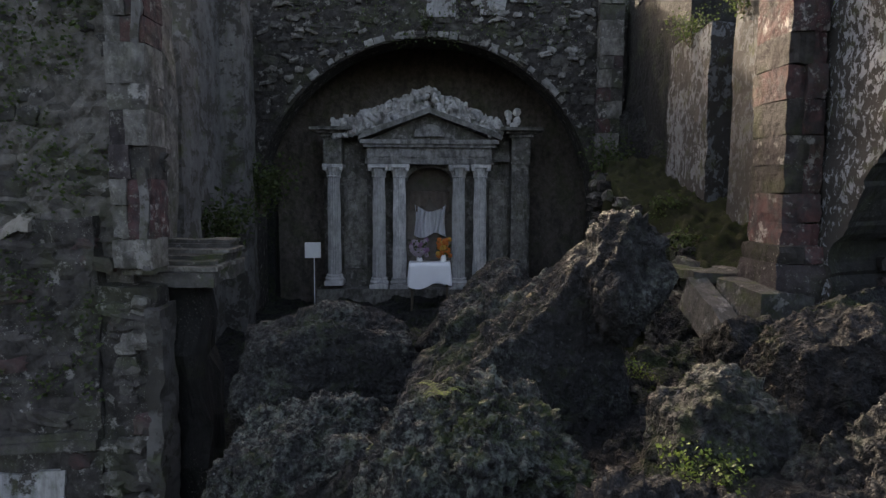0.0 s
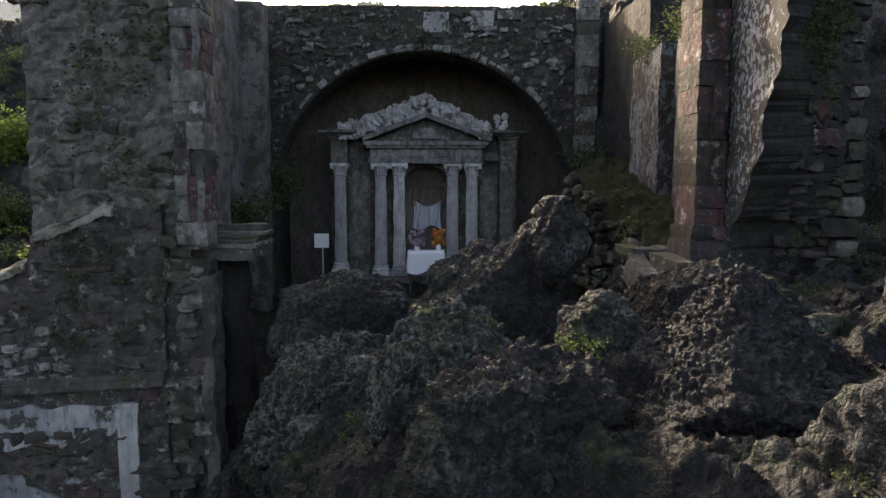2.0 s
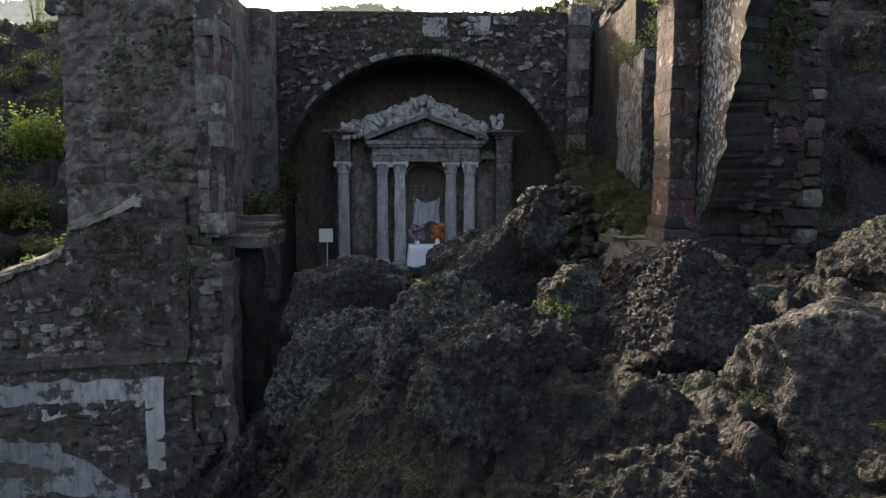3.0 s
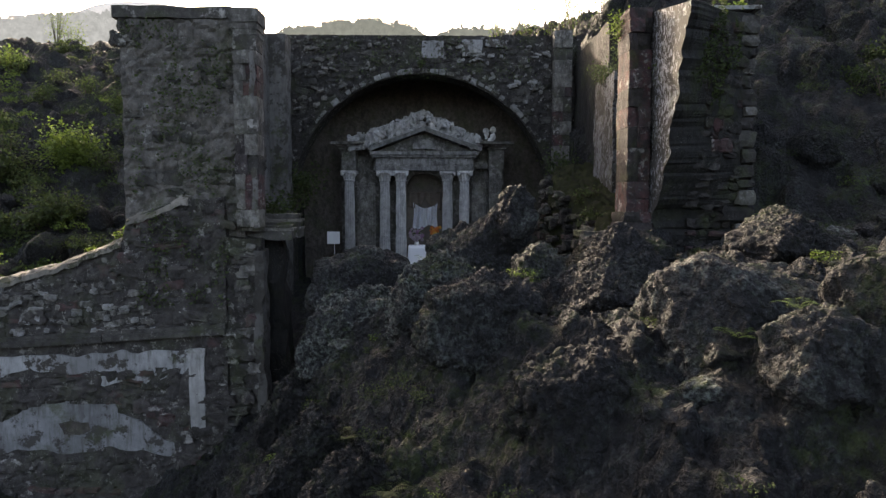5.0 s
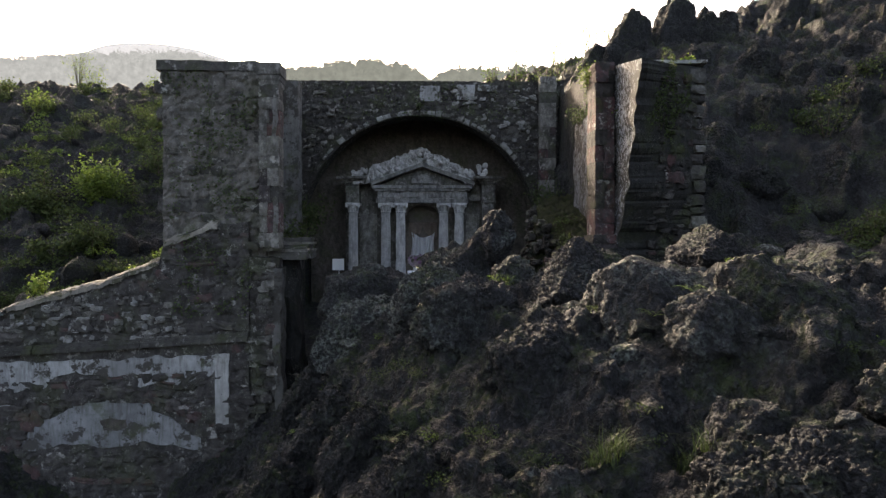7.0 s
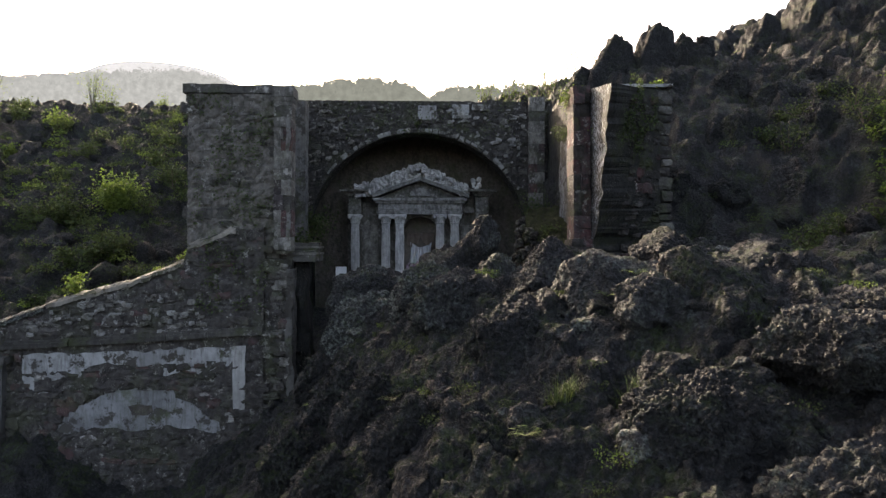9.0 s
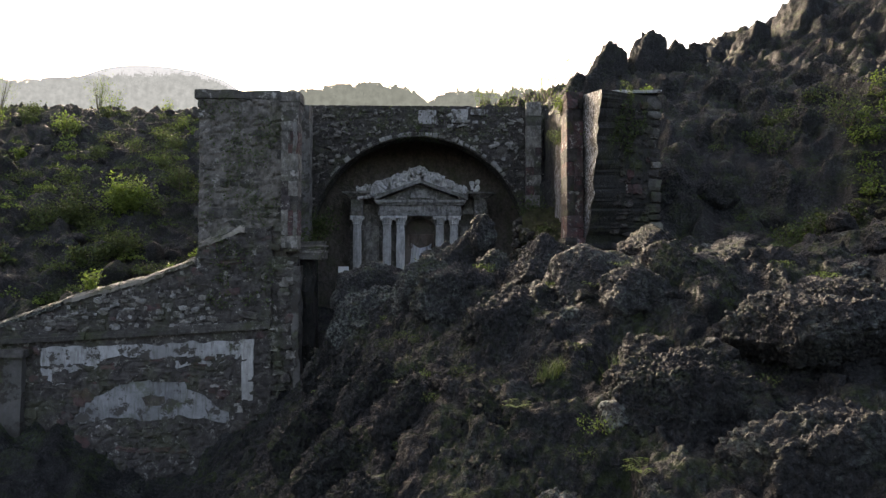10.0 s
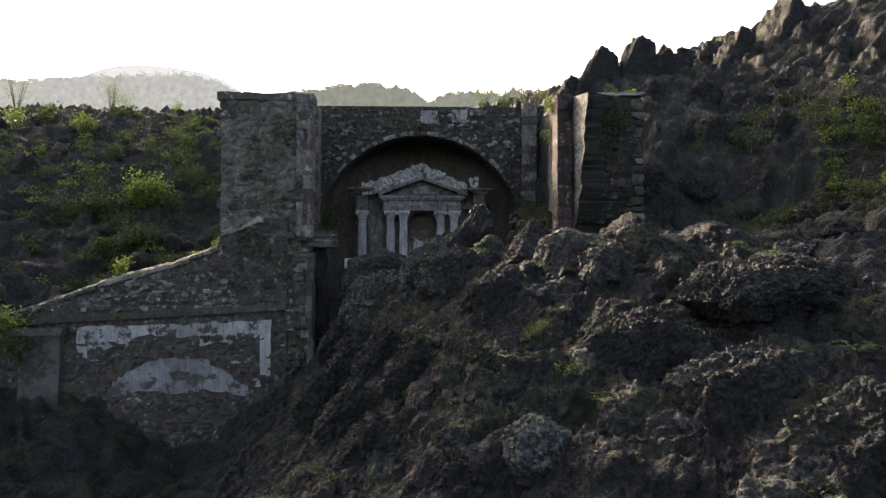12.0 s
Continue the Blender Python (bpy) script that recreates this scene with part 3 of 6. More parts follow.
for bx, by, bt, bw, bh, bs in ((-1.6, 3.1, 1.0, 0.6, 0.9, 44), (-0.9, 1.7, 1.05, 0.6, 0.85, 45), (-1.4, 0.5, 0.25, 0.6, 0.8, 46), (-0.3, 0.1, 1.1, 0.55, 0.8, 47),
                               (-2.3, 2.4, 0.1, 0.6, 0.8, 48), (-0.9, -1.2, 0.1, 0.6, 0.8, 49), (0.6, -0.9, 1.0, 0.6, 0.7, 50), (0.2, -2.6, -0.05, 0.6, 0.7, 59), (-2.2, 4.6, 1.0, 0.5, 0.8, 60)):
    boulder(bx, by, bt, bw, bw * 0.9, bh, (bs * 37) % 40 - 20, 8, bs, LAVA, "dark ribbed lava block on the steep slope", 1.0, "striped", 1.6)


def top_z(x, y):
    """Height of the highest lava at one place, ground or block."""
    z = surface_z(x, y)
    for tree, at in BLOCKS:
        hit = tree.ray_cast(Vector((x, y, 20.0)) - at, Vector((0, 0, -1)))[0]
        if hit is not None:
            z = max(z, hit.z + at.z)
    return z


def crest(x, y, top, sx, sy, sz, turn, lean, seed, form="fin"):
    return boulder(x, y, top, sx, sy, sz, turn, lean, seed, LAVA, "jagged lava crag on the skyline of the lava hill", 1.15, form, 1.7)


crest(6.6, 19.2, 11.1, 1.3, 1.2, 1.6, 0, 0, 51)
crest(7.9, 19.0, 12.4, 1.8, 1.2, 2.6, 2, 0, 58)
crest(9.7, 19.0, 13.05, 1.6, 1.2, 3.0, 2, 0, 52)
crest(11.0, 18.9, 12.6, 1.4, 1.2, 2.4, -8, 0, 53, "striped")
crest(11.9, 19.0, 12.5, 0.6, 0.5, 1.4, 0, 0, 54, "head")
crest(15.2, 20.3, 13.9, 1.9, 1.5, 2.4, 6, 0, 62)
crest(17.6, 20.6, 16.0, 2.4, 2.2, 3.8, 0, 0, 55, "hunch")
crest(20.8, 20.4, 15.7, 2.6, 2.2, 3.0, -10, 0, 56, "striped")
crest(24.0, 20.0, 15.7, 3.0, 2.2, 3.0, 15, 0, 57, "striped")


def cliff_crags():
    """Blocks and noses of lava standing out of the dark cliff behind the church."""
    rng = random.Random(63)
    for k, (x, y) in enumerate(((7.6, 11.0), (8.9, 10.6), (9.3, 12.6), (7.9, 13.8), (10.4, 12.4), (9.2, 16.0), (11.2, 15.4), (12.6, 14.2), (10.8, 10.2), (13.6, 13.0), (14.4, 15.2), (12.2, 11.6), (14.6, 11.6), (16.0, 15.0))):
        w = rng.uniform(0.6, 1.2)
        boulder(x, y, surface_z(x, y) + w * rng.uniform(0.4, 0.7), w, w * 0.8, w * rng.uniform(0.9, 1.5), rng.uniform(-25, 25), 0, 110 + k, LAVA, "dark nose of lava standing out of the cliff", 1.1, ("striped", "ledge", "hunch")[k % 3], 1.8)


cliff_crags()


def scatter_boulders():
    """Middle-sized loose blocks, a few shapes repeated at every turn and size."""
    shapes = []
    for k in range(10):
        bm = boulder_bmesh(70 + k, 4) if k < 7 else boulder_bmesh(70 + k, 4, 12, 1.8)
        if k >= 7:
            crust(bm, k, 2.2)
        me = bpy.data.meshes.new("lava_rock")
        bm.to_mesh(me)
        bm.free()
        me.materials.append((LAVA, LAVA_MOSS, LAVA_BROWN)[k % 3] if k < 7 else LAVA)
        me.polygons.foreach_set("use_smooth", [True] * len(me.polygons))
        shapes.append(me)
    rng = random.Random(4)
    zones = ((-2.6, 6.0, -6.0, 8.0, 70, 0.1, 0.3), (5.5, 15.0, -4.0, 8.5, 60, 0.25, 0.6), (-3.2, 3.6, 9.0, 16.0, 40, 0.2, 0.5))
    for x0, x1, y0, y1, n, s0, s1 in zones:
        for _ in range(n):
            x, y = rng.uniform(x0, x1), rng.uniform(y0, y1)
            s = s0 * (s1 / s0) ** (rng.random() ** 1.6)
            ob = new("lava_rock", shapes[rng.randrange(7, 10) if s > 0.3 and y < 9 else rng.randrange(7)])
            ob.matrix_basis = pose(x, y, surface_z(x, y) + 0.05 * s, rng.uniform(-25, 25), rng.uniform(-25, 25), rng.uniform(0, 360)) @ Matrix.Diagonal((s * rng.uniform(0.8, 1.3), s, s * rng.uniform(0.6, 0.95), 1))
            tagged(ob, "loose rough lava rock lying on the lava field", "rock", "loose lava rocks")


scatter_boulders()


def far_rubble():
    """The jumble of lava blocks on the far slope, as one mass."""
    bm = boulder_bmesh(91, 3)
    base = np.array([v.co[:] for v in bm.verts])
    tri = np.array([[v.index for v in f.verts] for f in bm.faces])
    bm.free()
    rng = random.Random(14)
    verts, faces = [], []
    for k in range(150):
        x, y = rng.uniform(-26, -8), rng.uniform(10, 36)
        s = 0.2 * 3.4 ** (rng.random() ** 1.6)
        m = pose(x, y, surface_z(x, y) + 0.05 * s, rng.uniform(-180, 180), rng.uniform(-180, 180), rng.uniform(0, 360)) @ Matrix.Diagonal((s * rng.uniform(0.8, 1.3), s, s * rng.uniform(0.6, 0.95), 1))
        m = np.array(m)
        faces.append(tri + len(base) * k)
        verts.append(base @ m[:3, :3].T + m[:3, 3])
    me = bpy.data.meshes.new("lava_rubble")
    me.from_pydata(np.concatenate(verts).tolist(), [], np.concatenate(faces).tolist())
    me.materials.append(LAVA)
    me.polygons.foreach_set("use_smooth", [True] * len(me.polygons))
    return tagged(new("lava_rubble", me), "jumble of dark lava blocks on the far slope", "lava rubble", kind="stuff")


far_rubble()


# ---------------------------------------------------------------- walls of the ruined church
PLASTER_FIELD = plaster_material("blotchy_plaster", (0.24, 0.247, 0.255), (0.06, 0.056, 0.052), 0.52, 0.85)
PLASTER_DARK = plaster_material("dark_damp_plaster", (0.10, 0.097, 0.093), (0.04, 0.037, 0.033), 0.5, 0.9)
FLAKING_DARK = speckled_plaster("flaking_grey_wash", 0.6, -0.045, 7.0)
# Near-black rubble: shade of nave, recess and plinth is put into the colour.
SHADED_RUBBLE = stone_material("shade_blackened_rubble", (0.014, 0.0135, 0.013), (0.036, 0.035, 0.034), 0.0, 0.3, stain=0.4)
MOSSY_STONE = stone_material("mossy_stone", (0.045, 0.043, 0.04), (0.11, 0.106, 0.1), 0.2, 0.8, lime=0.3, stain=0.3)
PLASTER_STREAK = plaster_material("streaked_whitewash", (0.15, 0.147, 0.142), (0.05, 0.046, 0.042), 0.49, 0.9)


COPING = plaster_material("worn_lime_coping", (0.24, 0.22, 0.19), (0.06, 0.06, 0.04), 0.5, 0.7)
FLAKING_PALE = speckled_plaster("pitted_grey_wash", 0.4, -0.05, 9.0)
PLASTER_STRIP = plaster_material("pale_lime_plaster", (0.36, 0.357, 0.35), (0.09, 0.085, 0.075), 0.64, 0.5)


def ragged(points, step, amount, seed):
    """An outline with broken, uneven edges."""
    out = []
    n = len(points)
    for i in range(n):
        a, b = Vector((*points[i], 0)), Vector((*points[(i + 1) % n], 0))
        k = max(1, int((b - a).length / step))
        for j in range(k):
            p = a.lerp(b, j / k)
            q = p * 2.3 + Vector((seed, 0, 0))
            out.append((p.x + amount * noise.noise(q) + 0.4 * amount * noise.noise(q * 3.7), p.y + amount * noise.noise(q + Vector((0, 40, 7)))))
    return out


def wall_prism(name, outline, y0, y1, material, label, category="wall"):
    bm = bmesh.new()
    add_prism(bm, outline, y0, y1)
    bmesh.ops.triangulate(bm, faces=[f for f in bm.faces if len(f.verts) > 4])
    return tagged(mesh_object(name, bm, material), label, category, kind="structure")


def add_rough_box(bm, lo, hi, bumps, step):
    b2 = bmesh.new()
    add_box(b2, lo, hi)
    for axis in range(3):
        cuts = max(1, int((hi[axis] - lo[axis]) / step))
        for c in range(1, cuts):
            co, no = [0, 0, 0], [0, 0, 0]
            co[axis], no[axis] = lo[axis] + (hi[axis] - lo[axis]) * c / cuts, 1
            bmesh.ops.bisect_plane(b2, geom=b2.verts[:] + b2.edges[:] + b2.faces[:], plane_co=co, plane_no=no)
    roughen(b2, bumps, 1.9, lo[0])
    roughen(b2, bumps * 0.5, 6.0, lo[1])
    me = bpy.data.meshes.new("tmp")
    b2.to_mesh(me)
    b2.free()
    bm.from_mesh(me)
    bpy.data.meshes.remove(me)


def rough_wall(name, lo, hi, material, label, bumps=0.06, step=0.3, category="wall"):
    """A thick wall of masonry with uneven faces and top."""
    bm = bmesh.new()
    add_rough_box(bm, lo, hi, bumps, step)
    return tagged(mesh_object(name, bm, material), label, category, kind="structure")


def stone_shapes(count, rough, seed, rounding=None):
    """Unit blocks with worn corners, shared by all stones of a kind."""
    shapes = []
    for k in range(count):
        bm = bmesh.new()
        bmesh.ops.create_cube(bm, size=1.0)
        bmesh.ops.subdivide_edges(bm, edges=bm.edges[:], cuts=2, use_grid_fill=True)
        for v in bm.verts:
            v.co = v.co.lerp(v.co.normalized() * 0.62, rounding or (0.30 if rough > 0.05 else 0.10))
        roughen(bm, rough, 2.2, seed + k * 7.7)
        roughen(bm, rough * 0.6, 6.0, seed - k)
        me = bpy.data.meshes.new("stone")
        bm.to_mesh(me)
        bm.free()
        shapes.append(me)
    return shapes


ROUGH_SHAPES = stone_shapes(12, 0.24, 3.0)
BLOCK_SHAPES = stone_shapes(7, 0.035, 9.0)
WORN_SHAPES = stone_shapes(12, 0.055, 15.0, 0.13)
QUOIN_SHAPES = stone_shapes(10, 0.11, 25.0, 0.24)
SHAPE_CACHE = {}


def shape_with(shapes, k, material):
    key = (shapes[k].name, material.name)
    if key not in SHAPE_CACHE:
        me = shapes[k].copy()
        me.materials.append(material)
        SHAPE_CACHE[key] = me
    return SHAPE_CACHE[key]


def stone(parent, at, size, material, rng, shapes=None, turn=0.0, tilt=3.0, name="stone"):
    shapes = shapes or ROUGH_SHAPES
    ob = new(name, shape_with(shapes, rng.randrange(len(shapes)), material))
    ob.matrix_basis = pose(*at, 0, rng.uniform(-tilt, tilt), turn) @ Matrix.Diagonal((*size, 1))
    ob.parent = parent
    return ob


def block_pier(parent, x0, x1, y0, y1, z0, z1, materials, seed, course=(0.3, 0.5), core=None):
    """A pier of worn squared blocks over a mortar core, two blocks to most courses."""
    rng = random.Random(seed)
    bm = bmesh.new()
    add_rough_box(bm, (x0 + 0.05, y0 + 0.05, z0), (x1 - 0.05, y1, z1), 0.012, 0.2)
    part("pier_core", bm, core or MORTAR, parent)
    z = z0
    while z < z1 - 0.05:
        h = rng.uniform(*course)
        if z + h > z1 - 0.2:
            h = z1 - z
        cut = rng.uniform(0.35, 0.65) if rng.random() < 0.7 else 1.0
        for a, b in ((0.0, cut), (cut, 1.0)):
            if b - a < 0.1:
                continue
            xa, xb = x0 + (x1 - x0) * a, x0 + (x1 - x0) * b
            stone(parent, ((xa + xb) / 2, (y0 + y1) / 2 + rng.uniform(-0.03, 0.03), z + h / 2), ((xb - xa) * 1.05, (y1 - y0) * rng.uniform(1.02, 1.09), h * rng.uniform(0.97, 1.04)), materials[rng.randrange(len(materials))], rng, WORN_SHAPES, 0, 0.8, "pilaster_block")
        z += h


def courses(parent, x0, x1, z0, z1, face, inside, material, seed, course=(0.16, 0.28), length=(0.22, 0.55), depth=0.16, chance=0.85, limit=300):
    """Rubble in rough courses on a wall that faces the camera's side; face(x, z) is the wall's y."""
    rng = random.Random(seed)
    z, n = z0, 0
    while z < z1:
        h = rng.uniform(*course)
        x = x0 + rng.uniform(-0.3, 0)
        while x < x1:
            w = rng.uniform(*length)
            cx, cz = x + w / 2, z + h / 2 + rng.uniform(-0.03, 0.03)
            if n < limit and inside(cx, cz) and rng.random() < chance:
                stone(parent, (cx, face(cx, cz) + rng.uniform(-0.02, 0.05), cz), (w * rng.uniform(0.75, 1.05), depth * rng.uniform(0.7, 1.2), h * rng.uniform(0.75, 1.1)), material, rng, tilt=9)
                n += 1
            x += w + 0.03
        z += h + 0.02


ARCH_X, ARCH_Z, ARCH_R = -0.48, 3.3, 4.62


def chancel_outline():
    pts = [(-5.6, -1.0), (-5.6, 9.24)]
    x = -5.5
    while x < 5.0:
        step = 0.05 * round(noise.noise(Vector((x * 1.3, 1, 1))) * 2)
        pts.append((x, 9.26 + step + 0.03 * noise.noise(Vector((x * 7, 4, 1)))))
        x += 0.14
    pts += [(5.1, 9.35), (5.1, -1.0), (ARCH_X + ARCH_R, -1.0)]
    for i in range(61):
        a = math.pi * i / 60
        pts.append((ARCH_X + ARCH_R * math.cos(a), ARCH_Z + ARCH_R * math.sin(a)))
    pts.append((ARCH_X - ARCH_R, -1.0))
    return pts


wall_chancel = wall_prism("wall_chancel", chancel_outline(), 18.0, 19.0, MORTAR, "dark rubble wall with a wide round arch, mossy")
wall_apse = rough_wall("wall_apse", (-6.2, 21.0, -0.5), (5.8, 21.8, 9.0), SOOT, "dark damp back wall of the apse")
wall_apse_left = rough_wall("wall_apse_left", (-6.2, 19.0, -0.5), (-5.4, 21.0, 9.0), SOOT, "dark damp side wall of the apse")
wall_apse_right = rough_wall("wall_apse_right", (4.6, 19.0, -0.5), (5.4, 21.0, 9.0), SOOT, "dark damp side wall of the apse")
ceiling = rough_wall("ceiling", (-6.2, 19.0, 8.3), (5.8, 21.8, 9.1), SOOT, "dark stone vault over the altar", category="ceiling")
wall_nave_left = rough_wall("wall_nave_left", (-6.2, 9.6, -1.0), (-5.0, 13.5, 6.2), PLASTER_GREY, "ruined nave wall with grey flaking plaster")
wall_nave_left_back = rough_wall("wall_nave_left_back", (-6.3, 13.5, -1.0), (-5.1, 18.0, 8.5), PLASTER_GREY, "ruined nave wall with grey flaking plaster")
wall_nave_right = rough_wall("wall_nave_right", (4.5, 8.45, 0.0), (6.2, 10.9, 6.9), FLAKING_PALE, "ruined nave wall with grey streaked plaster")
# Recess and rear wall get their shade from near-black stone colour.
wall_nave_recess = rough_wall("wall_nave_recess", (5.2, 10.9, 0.0), (6.2, 11.8, 7.0), SHADED_RUBBLE, "walled doorway recess in the nave, painted dark for shade")
wall_nave_right_middle = rough_wall("wall_nave_right_middle", (4.5, 11.8, 0.0), (6.2, 13.7, 6.8), FLAKING_DARK, "ruined nave wall with streaks of old whitewash")
wall_nave_right_back = rough_wall("wall_nave_right_back", (4.9, 13.7, 0.0), (6.2, 18.0, 8.6), SHADED_RUBBLE, "rubble nave wall near the chancel, painted dark for shade")


def broken_front(z):
    """How far the broken right wall reaches forward at a height."""
    u = (z - 1.5) / 5.7
    w = noise.noise(Vector((0.3, 1.2, z * 1.7))) * 0.11 + noise.noise(Vector((4.3, 1.2, z * 4.7))) * 0.1 + noise.noise(Vector((1.3, 5.2, z * 12.0))) * 0.06
    return 7.45 - 1.45 * max(0.0, (u - 0.30) / 0.70) ** 0.8 + w


def broken_wall_end():
    """The thick broken end of the right wall: a whitewashed inner face and a slanting rubble break."""
    bm = bmesh.new()
    n = 110
    rings = []
    for i in range(n + 1):
        z = 1.5 + 5.7 * i / n
        front = broken_front(z)
        ring = [(4.1, 8.45), (4.08, front), (4.27, front + 0.12), (5.2, max(front + 0.4, 7.3)), (6.15, 8.0), (6.25, 8.6)]
        rings.append([bm.verts.new((x + 0.05 * noise.noise(Vector((x, y, z * 3))), y, 1.5 + (z - 1.5) * (1 - 0.075 * (8.45 - y) / 2.25))) for x, y in ring])
    for a, b in zip(rings, rings[1:]):
        for j in range(5):
            f = bm.faces.new((a[j], a[j + 1], b[j + 1], b[j]))
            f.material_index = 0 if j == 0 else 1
    f = bm.faces.new(rings[-1])
    f.material_index = 1
    bm.faces.new([r[0] for r in rings] + [r[-1] for r in rings][::-1])
    bmesh.ops.recalc_face_normals(bm, faces=bm.faces[:])
    # whitewash on the inner face, shade-darkened rubble on the break
    ob = mesh_object("wall_broken_end", bm, [SPECKLED, SHADED_RUBBLE])
    return tagged(ob, "broken end of a thick church wall, whitewash flaking", "wall", kind="structure")


wall_broken_end = broken_wall_end()
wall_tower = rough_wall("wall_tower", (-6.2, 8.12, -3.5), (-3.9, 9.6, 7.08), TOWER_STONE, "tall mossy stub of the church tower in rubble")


def slope_top(x):
    """Height of the chapel wall's sloping top."""
    return float(np.interp(x, [-15, -12.6, -11.25, -9.2, -7.4, -6.2, -6.1, -5.0, -4.2], [-0.3, 0.55, 0.98, 1.74, 2.2, 2.7, 3.08, 3.5, 3.55]))


def chapel_outline():
    pts = [(-15.0, -5.0), (-15.0, -0.3), (-12.6, 0.55), (-11.25, 0.98), (-9.2, 1.74), (-7.4, 2.2), (-6.2, 2.7), (-6.1, 3.08), (-5.0, 3.5), (-4.2, 3.55), (-4.2, -5.0)]
    return ragged(pts, 0.3, 0.05, 2.0)


wall_chapel = wall_prism("wall_chapel", chapel_outline(), 7.9, 8.6, MORTAR, "sloping ruined chapel wall in mossy rubble")


def coping(name, x0, x1, label, material=None):
    """Smooth lime coping on the sloping top of the chapel wall."""
    bm = bmesh.new()
    n = 90
    rows = []
    for i in range(n + 1):
        x = x0 + (x1 - x0) * i / n
        z = slope_top(x) + 0.03 * noise.noise(Vector((x * 2.1, 0, 5)))
        w = 0.05 * noise.noise(Vector((x * 3, 3, 1)))
        prof = [(7.82 + w, z - 0.10), (7.83 + w, z + 0.0), (7.95, z + 0.075), (8.3, z + 0.12), (8.66, z + 0.06), (8.7, z - 0.1)]
        rows.append([bm.verts.new((x, y + 0.03 * noise.noise(Vector((x * 6, zz * 9, 3))), zz - 0.03 + 0.05 * noise.fractal(Vector((x * 4, y * 4, 0)), 0.7, 2.0, 4))) for y, zz in prof])
    for a, b in zip(rows, rows[1:]):
        for j in range(5):
            bm.faces.new((a[j], a[j + 1], b[j + 1], b[j]))
    bm.faces.new(rows[0])
    bm.faces.new(rows[-1][::-1])
    bmesh.ops.recalc_face_normals(bm, faces=bm.faces[:])
    return part(name, bm, material or PLASTER, wall_chapel, label)


coping("coping", -14.5, -9.6, "mossy stone coping", LAVA_MOSS)
coping("coping", -9.58, -6.2, "worn lime coping with moss", COPING)
coping("coping", -6.08, -4.9, "pale worn lime coping", COPING)


def relief_face(parent, x0, x1, z0, z1, inside, y, material, depth=0.09, step=0.06, seed=0.0, label=""):
    """The uneven rubble skin of a wall that faces the camera's side."""
    nx, nz = int((x1 - x0) / step), int((z1 - z0) / step)
    bm = bmesh.new()
    made = {}

    def vert(i, k):
        if (i, k) not in made:
            x, z = x0 + i * step, z0 + k * step
            p = Vector((x, z * 1.5, seed))
            w = p + Vector((noise.noise(p * 2), noise.noise(p * 2 + Vector((5, 5, 5))), 0)) * 0.25
            d = depth * (min(0.4, lumps(w, 2.6, seed)) / 0.4 + 0.4 * lumps(w, 6.5, seed) + 0.6 * noise.fractal(p * 1.1, 0.8, 2.0, 3))
            made[i, k] = bm.verts.new((x, y - d * 0.7, z))
        return made[i, k]

    for i in range(nx):
        for k in range(nz):
            if inside(x0 + (i + 0.5) * step, z0 + (k + 0.5) * step):
                bm.faces.new((vert(i, k), vert(i + 1, k), vert(i + 1, k + 1), vert(i, k + 1)))
    return part("rubble_face", bm, material, parent, label)


def slab(name, outline, y0, y1, material, parent, label="", step=0.18, amount=0.06, seed=0.0):
    bm = bmesh.new()
    add_prism(bm, ragged(outline, step, amount, seed), y0, y1)
    bmesh.ops.triangulate(bm, faces=[f for f in bm.faces if len(f.verts) > 4])
    return part(name, bm, material, parent, label)


